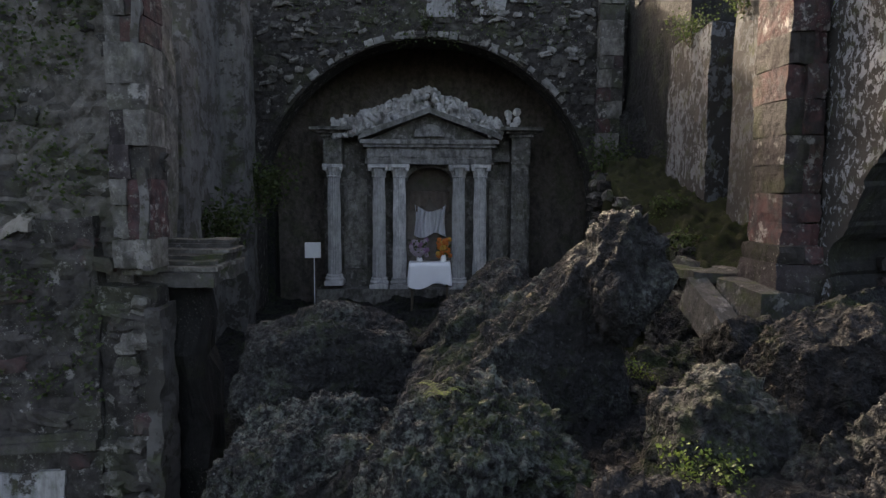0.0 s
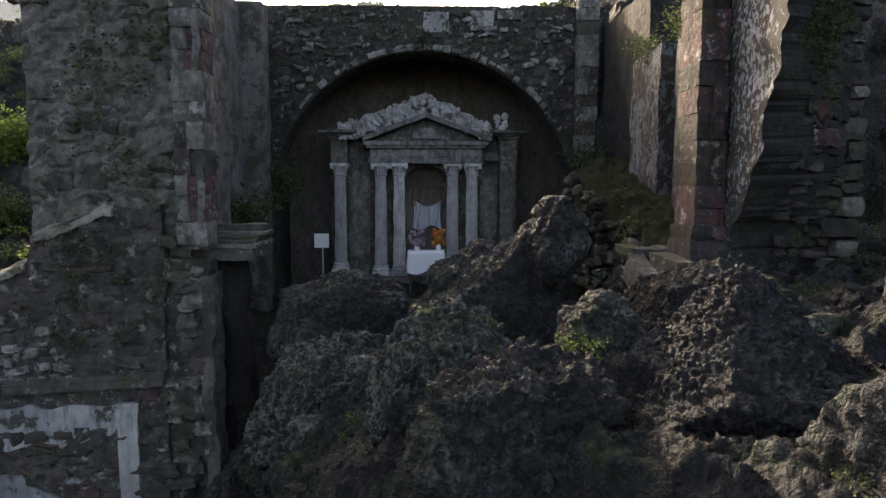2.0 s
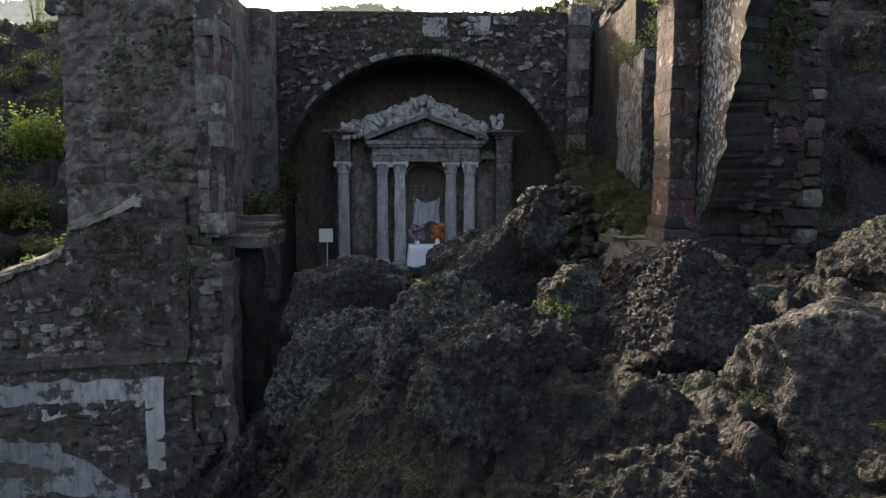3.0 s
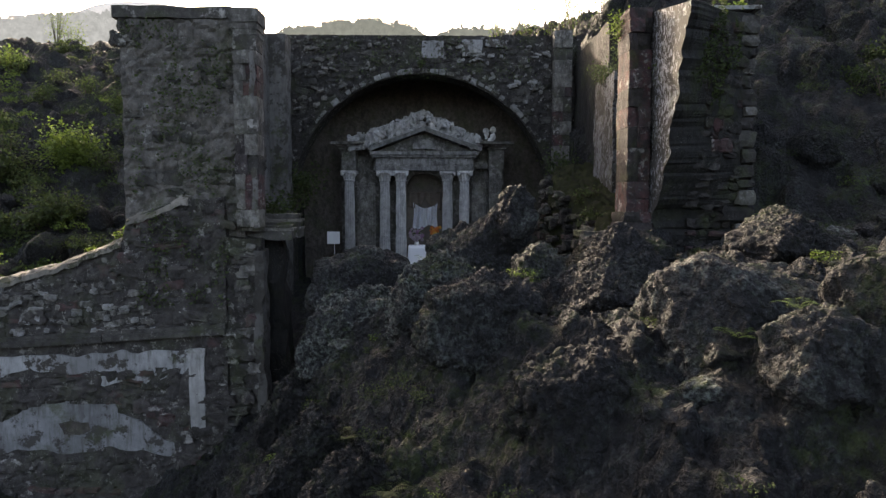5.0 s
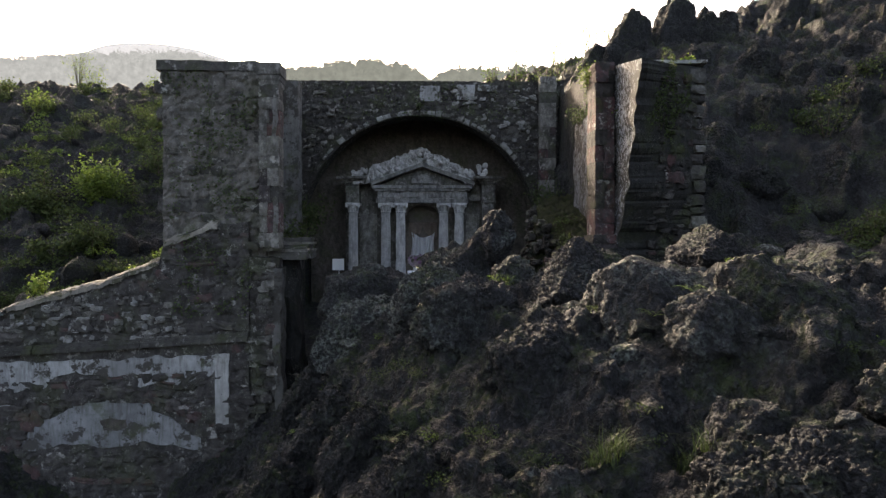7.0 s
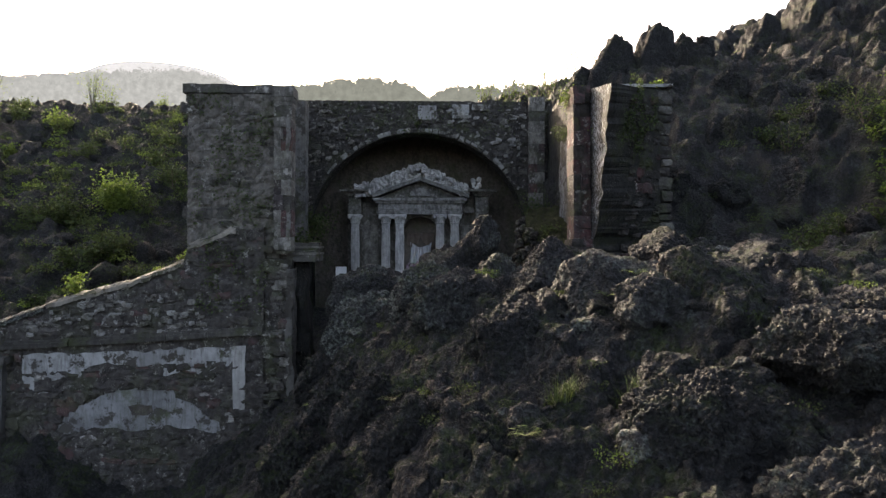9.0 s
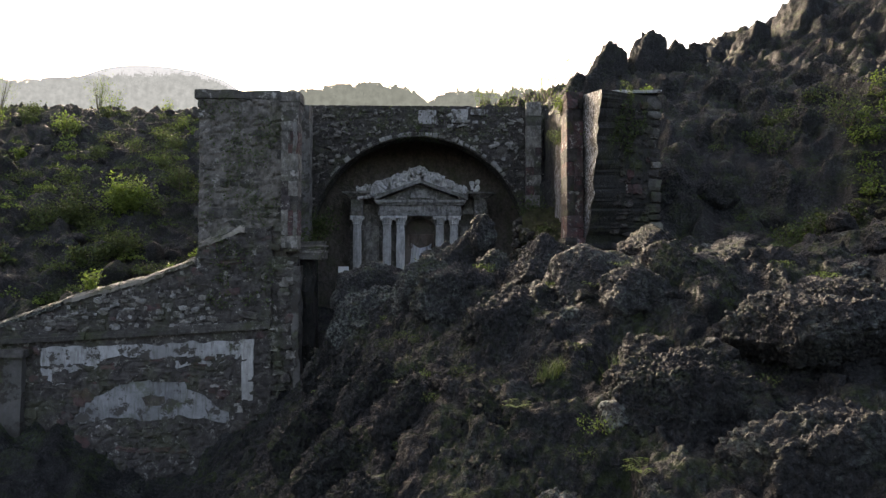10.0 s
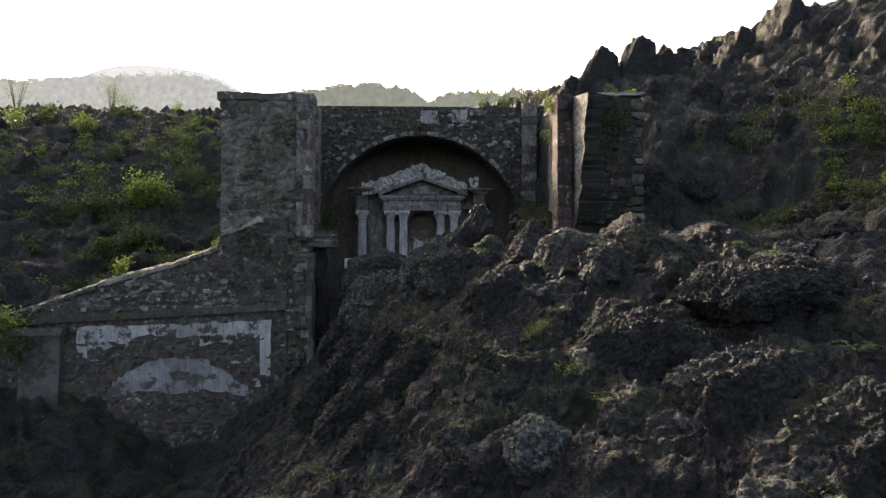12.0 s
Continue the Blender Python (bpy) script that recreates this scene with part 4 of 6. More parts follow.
def chapel_details():
    # string course, sagging towards the far end
    for k, (x0, x1) in enumerate(((-11.6, -9.0), (-8.97, -6.6), (-6.57, -4.2))):
        za, zb = 0.42 + (x0 + 11.5) * 0.06, 0.42 + (x1 + 11.5) * 0.06
        bm = bmesh.new()
        add_prism(bm, [(x0, za), (x1, zb), (x1, zb + 0.12), (x0, za + 0.12)], 7.74, 7.9)
        add_prism(bm, [(x0, za + 0.12), (x1, zb + 0.12), (x1, zb + 0.2), (x0, za + 0.2)], 7.80, 7.9)
        bmesh.ops.subdivide_edges(bm, edges=bm.edges[:], cuts=3, use_grid_fill=True)
        roughen(bm, 0.03, 3.0, k)
        part("string_course", bm, RUBBLE, wall_chapel, "dark stone string course")
    # band of white plaster under the string course, with the strip at its end
    slab("plaster_patch", [(-10.2, 0.36), (-8.5, 0.40), (-6.5, 0.46), (-4.66, 0.56), (-4.66, -0.98), (-4.9, -1.05), (-4.93, 0.1), (-5.3, 0.05), (-5.7, -0.14), (-6.2, -0.05), (-6.6, -0.16), (-7.0, 0.1), (-7.6, 0.02), (-8.1, 0.16), (-8.5, -0.02), (-8.9, -0.25), (-9.4, -0.3), (-9.6, -0.72), (-9.9, -0.7), (-10.1, -0.45)],
         7.862, 7.9, PLASTER, wall_chapel, "flaking white lime plaster", 0.07, 0.11, 3.0)
    slab("plaster_patch", [(-4.96, 0.54), (-4.64, 0.56), (-4.66, -1.02), (-4.95, -1.08)], 7.835, 7.9, PLASTER_STRIP, wall_chapel, "pale strip of lime plaster", 0.12, 0.03, 6.0)
    field = [(-9.5, -1.55), (-9.15, -1.2), (-8.75, -0.93), (-8.25, -0.66), (-7.9, -0.5), (-7.0, -0.46), (-6.45, -0.5), (-6.4, -0.72), (-6.0, -0.87), (-5.6, -1.2), (-5.2, -1.42), (-4.98, -1.66),
             (-5.4, -1.7), (-5.9, -1.48), (-6.6, -1.42), (-7.3, -1.56), (-8.4, -1.5), (-9.1, -1.64)]
    slab("plaster_patch", field, 7.872, 7.9, PLASTER_FIELD, wall_chapel, "blotchy grey-white plaster in the arch field", 0.07, 0.08, 8.0)
    # hole broken into the arch field
    slab("broken_patch", [(-7.55, -0.98), (-7.3, -0.86), (-6.95, -0.92), (-6.9, -1.08), (-7.15, -1.2), (-7.45, -1.18)], 7.862, 7.9, SOOT, wall_chapel, "dark hole in the plaster", 0.07, 0.06, 5.0)
    # arch ring of rubble
    rng = random.Random(12)
    for i in range(23):
        a = radians(28 + 124 * i / 22)
        x, z = -7.2 + 2.75 * math.cos(a), -2.85 + 2.55 * math.sin(a)
        ob = stone(wall_chapel, (x, 7.93, z), (0.32, 0.2, 0.26), RUBBLE_RED, rng, tilt=20)
    # pier at the far end with a projecting cap
    bm = bmesh.new()
    add_rough_box(bm, (-11.7, 7.66, -5.0), (-10.55, 7.9, 0.15), 0.04, 0.3)
    part("pier", bm, PLASTER_DARK, wall_chapel, "dark plastered pier")
    bm = bmesh.new()
    add_rough_box(bm, (-11.9, 7.5, 0.15), (-10.4, 7.9, 0.34), 0.03, 0.25)
    part("pier_cap", bm, RUBBLE, wall_chapel, "projecting stone cap")

    def bare(x, z):
        if z > slope_top(x) - 0.16 or x < -11 or x > -4.25 or z < -3.4:
            return False
        band = 0.3 + (x + 11.5) * 0.06
        if -10.2 < x < -4.66 and band - 0.5 < z < band + 0.3:
            return False
        if -9.2 < x < -5.3 and -1.6 < z < -0.55:
            return False
        return True

    relief_face(wall_chapel, -13.5, -4.2, -3.6, 3.5, lambda x, z: z < slope_top(x) - 0.04 and (bare(x, z) or x < -10.6 or -4.66 < x), 7.895, MORTAR, 0.08, 0.06, 2.0)
    courses(wall_chapel, -11.0, -4.25, -2.4, 3.5, lambda x, z: 7.9, bare, RUBBLE_RED, 21, (0.12, 0.28), (0.16, 0.6), 0.14, 0.5, 240)
    pale = random.Random(77)
    for k in range(110):
        x = pale.uniform(-10.2, -5.6)
        z = pale.uniform(0.85, min(1.85, slope_top(x) - 0.22))
        stone(wall_chapel, (x, 7.87, z), (pale.uniform(0.07, 0.26), 0.12, pale.uniform(0.05, 0.13)), CARVED_DARK if k % 3 else PALE_STONE, pale, tilt=18)


chapel_details()


# left tower: pilaster with a flared cap, ledge and sloping plinth
def tower_details():
    bm = bmesh.new()
    add_rough_box(bm, (-3.9, 7.88, 2.9), (-3.53, 8.26, 6.62), 0.035, 0.12)
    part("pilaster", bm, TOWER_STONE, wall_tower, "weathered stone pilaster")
    block_pier(wall_tower, -3.93, -3.5, 7.79, 8.25, 2.95, 6.62, (CARVED_DARK, RUBBLE, ASHLAR, CARVED_DARK), 44, (0.26, 0.46))
    for k, (x0, x1, z0, z1) in enumerate(((-3.62, -3.52, 2.95, 4.1), (-3.64, -3.54, 5.1, 6.3))):
        slab("plaster_streak", [(x0, z0), (x1, z0), (x1, z1), (x0, z1)], 7.765, 7.83, PLASTER_GREY, wall_tower, "pale streak of old plaster", 0.09, 0.045, k * 3.0)
    for k, (grow, z0, z1) in enumerate(((0.01, 6.62, 6.72), (0.03, 6.72, 6.84), (0.06, 6.84, 7.1))):
        bm = bmesh.new()
        add_rough_box(bm, (-3.93 - grow, 7.81 - grow, z0), (-3.5 + grow, 8.32, z1), 0.015, 0.2)
        part("cap_course", bm, CARVED_DARK, wall_tower)
    bm = bmesh.new()
    add_rough_box(bm, (-6.3, 8.0, 6.98), (-4.02, 9.65, 7.2), 0.03, 0.25)
    part("top_course", bm, RUBBLE, wall_tower)
    bm = bmesh.new()
    add_rough_box(bm, (-3.9, 8.25, 2.68), (-2.98, 9.5, 2.86), 0.05, 0.09)
    part("ledge", bm, MOSSY_STONE, wall_tower, "mossy stone ledge at the pilaster's foot")
    rng = random.Random(46)
    for k in range(6):
        z0, y0 = 2.865 + 0.055 * k, 8.34 + 0.17 * k
        bm = bmesh.new()
        add_rough_box(bm, (-3.9, y0, z0), (-3.0 + rng.uniform(-0.06, 0.06), 9.48, z0 + 0.05), 0.025, 0.1)
        part("ledge_slab", bm, MOSSY_STONE if k % 3 else CARVED_DARK, wall_tower)
    bm = bmesh.new()
    add_rough_box(bm, (-4.22, 7.93, -3.4), (-3.55, 8.3, 2.75), 0.07, 0.11)
    part("rubble_pier", bm, MORTAR, wall_tower)
    rng = random.Random(47)
    for k in range(46):
        stone(wall_tower, (rng.uniform(-4.2, -3.66), 7.92, rng.uniform(-2.2, 2.7)), (rng.uniform(0.14, 0.42), 0.16, rng.uniform(0.1, 0.24)), (RUBBLE, RUBBLE_RED, CARVED_DARK)[k % 3], rng, tilt=10)
    bm = bmesh.new()
    add_rough_box(bm, (-3.64, 7.84, -1.2), (-3.46, 8.28, 2.5), 0.07, 0.09)
    part("plaster_strip", bm, PLASTER_DARK, wall_tower, "grey plaster corner strip")
    bm = bmesh.new()
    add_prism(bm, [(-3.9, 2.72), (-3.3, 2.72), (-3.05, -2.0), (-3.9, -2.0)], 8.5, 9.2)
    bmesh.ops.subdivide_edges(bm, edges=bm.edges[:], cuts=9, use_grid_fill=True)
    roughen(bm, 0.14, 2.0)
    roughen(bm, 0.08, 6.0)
    # Near-black colour stands for the dark void under the ledge.
    part("plinth", bm, SHADED_RUBBLE, wall_tower, "worn sloping plinth, painted dark as a void under the ledge")
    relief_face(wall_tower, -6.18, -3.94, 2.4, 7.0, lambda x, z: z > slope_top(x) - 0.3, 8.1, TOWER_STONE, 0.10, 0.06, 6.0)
    courses(wall_tower, -6.1, -3.98, 2.8, 6.95, lambda x, z: 8.12, lambda x, z: z > slope_top(x), RUBBLE, 41, (0.16, 0.34), (0.2, 0.6), 0.16, 0.42, 120)


tower_details()


# chancel wall: arch stones and rubble
def chancel_details():
    rng = random.Random(51)
    n = 52
    for i in range(n):
        a = math.pi * (i + 0.5) / n
        if math.sin(a) < 0.60 or rng.random() < 0.24:
            continue
        r = ARCH_R + 0.12
        ob = stone(wall_chancel, (0, 0, 0), (1, 1, 1), (PALE_STONE, PALE_STONE, CARVED_DARK)[rng.randrange(3)], rng, ROUGH_SHAPES if rng.random() < 0.5 else BLOCK_SHAPES, name="arch_stone")
        ob.matrix_basis = Matrix.Translation((ARCH_X + r * math.cos(a), 18.02, ARCH_Z + r * math.sin(a))) @ Euler((0, math.pi / 2 - a, 0)).to_matrix().to_4x4() @ Matrix.Diagonal((rng.uniform(0.14, 0.3), 0.24, rng.uniform(0.08, 0.22), 1))

    def bare(x, z):
        return math.hypot(x - ARCH_X, z - ARCH_Z) > ARCH_R + 0.36 and z < 9.15

    relief_face(wall_chancel, -5.5, 5.0, 2.0, 9.2, lambda x, z: math.hypot(x - ARCH_X, z - ARCH_Z) > ARCH_R + 0.03 if z > ARCH_Z else abs(x - ARCH_X) > ARCH_R + 0.03, 17.99, MORTAR, 0.08, 0.09, 9.0)
    courses(wall_chancel, -5.3, 4.0, 5.6, 9.2, lambda x, z: 18.0, bare, RUBBLE, 61, (0.12, 0.28), (0.16, 0.6), 0.14, 0.42, 290)
    for x0, x1, z0, z1 in ((-0.48, 0.28, 8.5, 9.06), (0.92, 1.62, 8.52, 9.1), (1.75, 2.5, 8.85, 9.1)):
        slab("plaster_patch", [(x0, z0), (x1, z0), (x1, z1), (x0, z1)], 17.9, 18.0, PLASTER, wall_chancel, "pale plaster patch", 0.15, 0.05, x0)
    for k in range(80):
        x = rng.uniform(-5.2, -1.6) if k % 2 else rng.uniform(0.8, 3.9)
        z = rng.uniform(6.6, 9.0)
        if bare(x, z):
            stone(wall_chancel, (x, 17.93, z), (rng.uniform(0.08, 0.32), 0.14, rng.uniform(0.06, 0.15)), PALE_STONE if k % 2 == 0 else CARVED_DARK, rng, tilt=30)
    block_pier(wall_chancel, 4.1, 4.72, 17.65, 18.0, 1.5, 9.38, (CARVED_DARK, CARVED_DARK, RUBBLE, ASHLAR), 55)


chancel_details()


# right side: pilaster of pink and grey blocks, rubble of the break, mossy bench
def right_details():
    rng = random.Random(71)
    block_pier(wall_broken_end, 3.62, 4.05, 7.7, 8.43, 3.25, 7.15, (ASHLAR, ASHLAR, RUBBLE_DARK, ASHLAR), 72, (0.24, 0.46))
    block_pier(wall_broken_end, 3.55, 4.1, 7.62, 8.43, 1.8, 3.25, (ASHLAR, RUBBLE_DARK), 73, (0.34, 0.48))

    def face(x, z):
        f = broken_front(z)
        return float(np.interp(x, [4.27, 5.2, 6.15], [f + 0.12, max(f + 0.4, 7.3), 8.0]))

    courses(wall_broken_end, 4.85, 6.15, 2.2, 7.1, face, lambda x, z: z < 6.6 + 0.25 * (x - 4.5) and x < 5.75, RUBBLE_DARK, 81, (0.11, 0.25), (0.14, 0.42), 0.15, 0.8, 230)
    z = 2.2
    while z < 6.95:
        h = min(rng.uniform(0.18, 0.42), 7.05 - z)
        w = rng.uniform(0.25, 0.75)
        stone(wall_broken_end, (6.2 - w / 2 - rng.uniform(0, 0.12), 8.0, z + h / 2), (w, 0.46, h * rng.uniform(0.8, 0.97)), (RUBBLE, RUBBLE_DARK, RUBBLE_DARK, RUBBLE_DARK, CARVED_DARK)[rng.randrange(5)], rng, QUOIN_SHAPES, 12, 3.0, "quoin")
        z += h
    bm = bmesh.new()
    add_rough_box(bm, (4.9, 7.9, 7.18), (6.25, 8.7, 7.26), 0.03, 0.25)
    part("top_slab", bm, PLASTER, wall_broken_end, "thin pale slab on the wall's top")


right_details()


def mossy_berm():
    """A mossy bank of rubble that climbs along the nave wall."""
    nx, ny = 50, 160
    def shape(gx, gy):
        v = (gy - 9.0) / 5.6
        z = 2.85 + 1.6 * np.clip(v, 0, 1) ** 1.1 + 0.10 * (gx - 3.9)
        edge = np.clip((3.55 + 0.25 * np.sin(gy * 1.3) - gx) / 0.35, 0, 1)
        z = z - 2.2 * edge ** 1.2
        for j in range(gx.shape[0]):
            for i in range(gx.shape[1]):
                p = Vector((gx[j, i], gy[j, i], z[j, i]))
                z[j, i] += 0.16 * noise.fractal(p * 2.0, 0.7, 2.1, 4) + 0.12 * lumps(p, 2.5, 2.0) + 0.05 * lumps(p, 7.0, 2.0)
        return gx, gy, z
    ob = grid_mesh("mossy_bank", np.linspace(3.0, 4.8, nx), np.linspace(8.9, 15.0, ny), shape, MOSS_BANK)
    tagged(ob, "mossy bank of rubble climbing along the nave wall", "bank", kind="structure")
    rng = random.Random(88)
    for k in range(120):
        y = rng.uniform(9.0, 14.6)
        edge = 3.4 + 0.25 * math.sin(y * 1.3)
        down = rng.random()
        z = 2.75 + 1.6 * ((y - 9.0) / 5.6) ** 1.1 - 1.9 * down
        stone(ob, (edge - 0.28 * down + rng.uniform(-0.06, 0.06), y, z), (rng.uniform(0.14, 0.3), rng.uniform(0.2, 0.5), rng.uniform(0.12, 0.26)), (RUBBLE_DARK, SHADED_RUBBLE, MOSSY_STONE)[k % 3], rng, tilt=14)
    bm = bmesh.new()
    add_rough_box(bm, (3.0, 8.55, 2.7), (4.1, 9.5, 2.82), 0.04, 0.09)
    tagged(mesh_object("stone_slab", bm, MOSSY_STONE), "flat grey stone slab lying before the mossy bank", "slab")
    for lo, hi, at, turn, label in (((-0.36, -0.4, -0.5), (0.36, 0.4, 0.26), (3.6, 7.95, 2.5), 10, "weathered squared stone block half buried in lava"),
                                    ((-0.13, -0.72, -0.3), (0.13, 0.72, 0.16), (3.07, 7.95, 2.36), 4, "long weathered stone beam slanting down over the lava"),
                                    ((-0.3, -0.3, -0.4), (0.3, 0.3, 0.2), (3.4, 7.2, 2.1), -14, "weathered squared stone block half buried in lava")):
        bm = bmesh.new()
        add_rough_box(bm, lo, hi, 0.045, 0.09)
        ob = mesh_object("stone_block", bm, MOSSY_STONE)
        ob.matrix_basis = pose(*at, 24 if "beam" in label else 6, 0, turn)
        tagged(ob, label, "block")


def moss_material(name):
    m = Mat(name)
    g = m.noise(6.0, 6, 0.7)
    fine = m.noise(60.0, 4, 0.7)
    c = m.mix(m.ramp(g, 0.35, 0.65), (0.022, 0.02, 0.017), (0.028, 0.035, 0.013))
    c = m.mix(m.ramp(fine, 0.5, 0.7, 0, 0.6), c, (0.055, 0.062, 0.024))
    return m.finish(c, 0.95, m.math("ADD", g, fine), 0.9, 0.04, 0.1)


MOSS_BANK = moss_material("dark_moss")
mossy_berm()


def nave_piers():
    """Plastered half-columns left standing on the nave walls."""
    for x0, y0, x1, y1, top, wall, mat in ((-5.05, 11.6, -4.6, 12.4, 6.4, wall_nave_left, PLASTER_GREY), (-5.15, 15.2, -4.6, 15.9, 8.6, wall_nave_left_back, PLASTER_STREAK)):
        bm = bmesh.new()
        add_rough_box(bm, (x0, y0, 0.5), (x1, y1, top), 0.04, 0.25)
        part("pier", bm, mat, wall, "plastered pier with streaks of damp")


nave_piers()


# ---------------------------------------------------------------- the altar
def add_block(bm, x0, x1, y0, y1, z0, z1, bev=0.015):
    vs = add_box(bm, (x0, y0, z0), (x1, y1, z1))
    es = list({e for v in vs for e in v.link_edges})
    bmesh.ops.bevel(bm, geom=es, offset=bev, segments=1, affect="EDGES")


def altar():
    ob = tagged(new("altar"), "tall grey carved stone altarpiece with fluted columns, weathered", "altar")
    # base and back
    bm = bmesh.new()
    add_rough_box(bm, (-3.75, 19.2, 0.0), (2.85, 20.7, 0.95), 0.03, 0.3)
    part("plinth", bm, CARVED_DARK, ob)
    bm = bmesh.new()
    add_rough_box(bm, (-3.6, 19.9, 0.95), (-1.12, 20.5, 5.5), 0.02, 0.3)
    part("wing_wall", bm, CARVED_DARK, ob)
    bm = bmesh.new()
    add_rough_box(bm, (0.3, 19.9, 0.95), (2.65, 20.5, 5.5), 0.02, 0.3)
    part("wing_wall", bm, CARVED_DARK, ob)
    bm = bmesh.new()
    add_rough_box(bm, (-1.12, 20.25, 0.95), (0.3, 20.5, 4.66), 0.015, 0.3)
    part("niche_back", bm, NICHE, ob, "brown worn back of the niche")
    # arched head of the niche
    bm = bmesh.new()
    out = [(-1.12, 4.66), (-1.12, 4.15)]
    out += [(-0.41 - 0.66 * math.cos(math.pi * i / 16), 4.15 + 0.42 * math.sin(math.pi * i / 16)) for i in range(17)]
    out += [(0.3, 4.15), (0.3, 4.66)]
    add_prism(bm, out, 19.6, 20.2)
    part("niche_arch", bm, CARVED_DARK, ob)
    for x0, x1 in ((-3.0, -2.3), (1.4, 1.95)):
        bm = bmesh.new()
        add_block(bm, x0, x1, 19.82, 19.9, 1.5, 4.2)
        add_block(bm, x0 + 0.1, x1 - 0.1, 19.79, 19.82, 1.6, 4.1)
        part("wing_panel", bm, CARVED_DARK, ob)
    for x, foot in ((-3.24, 1.05), (-1.91, 0.95), (-1.30, 0.95), (0.46, 0.95), (1.10, 0.95)):
        shaft = bmesh.new()
        prof = [(0.215, foot + 0.32 + (3.95 - foot) * i / 12) for i in range(13)]
        prof = [(0.205 - 0.022 * i / 12 + 0.006 * math.sin(i), z * 1.0) for i, (_, z) in enumerate(prof)]
        add_lathe(shaft, prof, 32, (x, 19.5, 0), 16, 0.022)
        roughen(shaft, 0.015, 3.0, x)
        col = part("column", shaft, CARVED, ob)
        bm = bmesh.new()
        add_block(bm, x - 0.28, x + 0.28, 19.22, 19.78, foot, foot + 0.14)
        add_lathe(bm, [(0.27, foot + 0.14), (0.285, foot + 0.2), (0.24, foot + 0.25), (0.25, foot + 0.3), (0.21, foot + 0.33)], 24, (x, 19.5, 0))
        roughen(bm, 0.012, 4.0, x)
        part("column_base", bm, CARVED, col)
        bm = bmesh.new()
        add_lathe(bm, [(0.19, 4.24), (0.225, 4.28), (0.2, 4.31), (0.23, 4.42), (0.275, 4.53)], 24, (x, 19.5, 0), 12, 0.025)
        add_block(bm, x - 0.3, x + 0.3, 19.2, 19.8, 4.53, 4.64)
        for s in (-1, 1):
            add_lathe(bm, [(0.02, 4.44), (0.06, 4.46), (0.06, 4.54), (0.02, 4.56)], 10, (x + 0.24 * s, 19.24, 0))
        roughen(bm, 0.012, 5.0, x)
        part("capital", bm, CARVED, col)
    # entablature
    for z0, z1, grow in ((4.645, 4.8, 0.0), (4.8, 5.12, -0.05), (5.12, 5.22, 0.06), (5.22, 5.34, 0.14)):
        bm = bmesh.new()
        add_rough_box(bm, (-2.28 - grow, 19.2 - grow, z0), (1.46 + grow, 19.95, z1), 0.012, 0.25)
        part("entablature_course", bm, ALTAR_STONE, ob)
    for x in (-1.75, -0.95, 0.1, 0.9):
        bm = bmesh.new()
        add_block(bm, x - 0.28, x + 0.28, 19.2, 19.26, 4.84, 5.08)
        part("frieze_block", bm, ALTAR_STONE, ob)
    # pediment with raking cornices and a little tablet
    bm = bmesh.new()
    add_prism(bm, [(-2.2, 5.34), (1.45, 5.34), (-0.42, 6.12)], 19.4, 19.95)
    part("tympanum", bm, CARVED_DARK, ob)
    for x, zz, x2 in ((-2.45, 5.34, -0.42), (1.68, 5.34, -0.42)):
        bm = bmesh.new()
        add_prism(bm, [(x, zz), (x2, 6.1), (x2, 6.26), (x, zz + 0.16)], 19.05, 19.95)
        bmesh.ops.subdivide_edges(bm, edges=bm.edges[:], cuts=5, use_grid_fill=True)
        roughen(bm, 0.02, 3.0, x)
        part("raking_cornice", bm, ALTAR_STONE, ob)
    bm = bmesh.new()
    add_prism(bm, [(-0.85, 5.45)] + [(-0.42 - 0.43 * math.cos(math.pi * i / 10), 5.55 + 0.25 * math.sin(math.pi * i / 10)) for i in range(11)] + [(0.01, 5.45)], 19.3, 19.4)
    part("tablet", bm, ALTAR_STONE, ob, "pale carved tablet")
    # outer piers with stacked cornices
    for cx, w in ((-3.24, 0.26), (2.27, 0.27)):
        bm = bmesh.new()
        add_rough_box(bm, (cx - w, 19.3, 4.65), (cx + w, 19.95, 5.42), 0.02, 0.2)
        part("pier_block", bm, CARVED_DARK, ob)
        bm = bmesh.new()
        for g, z0, z1 in ((0.08, 5.42, 5.52), (0.2, 5.52, 5.6), (0.36, 5.6, 5.7)):
            add_block(bm, cx - w - g, cx + w + g, 19.3 - g, 19.98, z0, z1)
        roughen(bm, 0.02, 3.0, cx)
        part("pier_cornice", bm, CARVED_DARK, ob)
    bm = bmesh.new()
    add_rough_box(bm, (2.02, 19.35, 0.95), (2.5, 19.92, 4.65), 0.02, 0.25)
    part("corner_pier", bm, CARVED_DARK, ob)
    bm = bmesh.new()
    add_rough_box(bm, (1.5, 19.6, 4.75), (2.0, 19.95, 4.95), 0.02, 0.2)
    part("wing_cornice", bm, CARVED_DARK, ob)
    # broken scrollwork heaped along the pediment
    rng = random.Random(5)
    bm = bmesh.new()
    for i in range(520):
        u = rng.random()
        left = rng.random() < 0.55
        x = -0.42 - u * 2.75 if left else -0.3 + u * 2.0
        zb = 6.2 - abs(x + 0.42) * (0.30 if left else 0.38)
        z = zb + rng.uniform(0.02, 0.62) * (1.0 - 0.3 * u)
        s = rng.uniform(0.06, 0.15)
        m = Matrix.LocRotScale((x, rng.uniform(19.15, 19.6), z), Euler((rng.random() * 3, rng.random() * 3, rng.random() * 3)), (s, s * 0.8, s * 0.75))
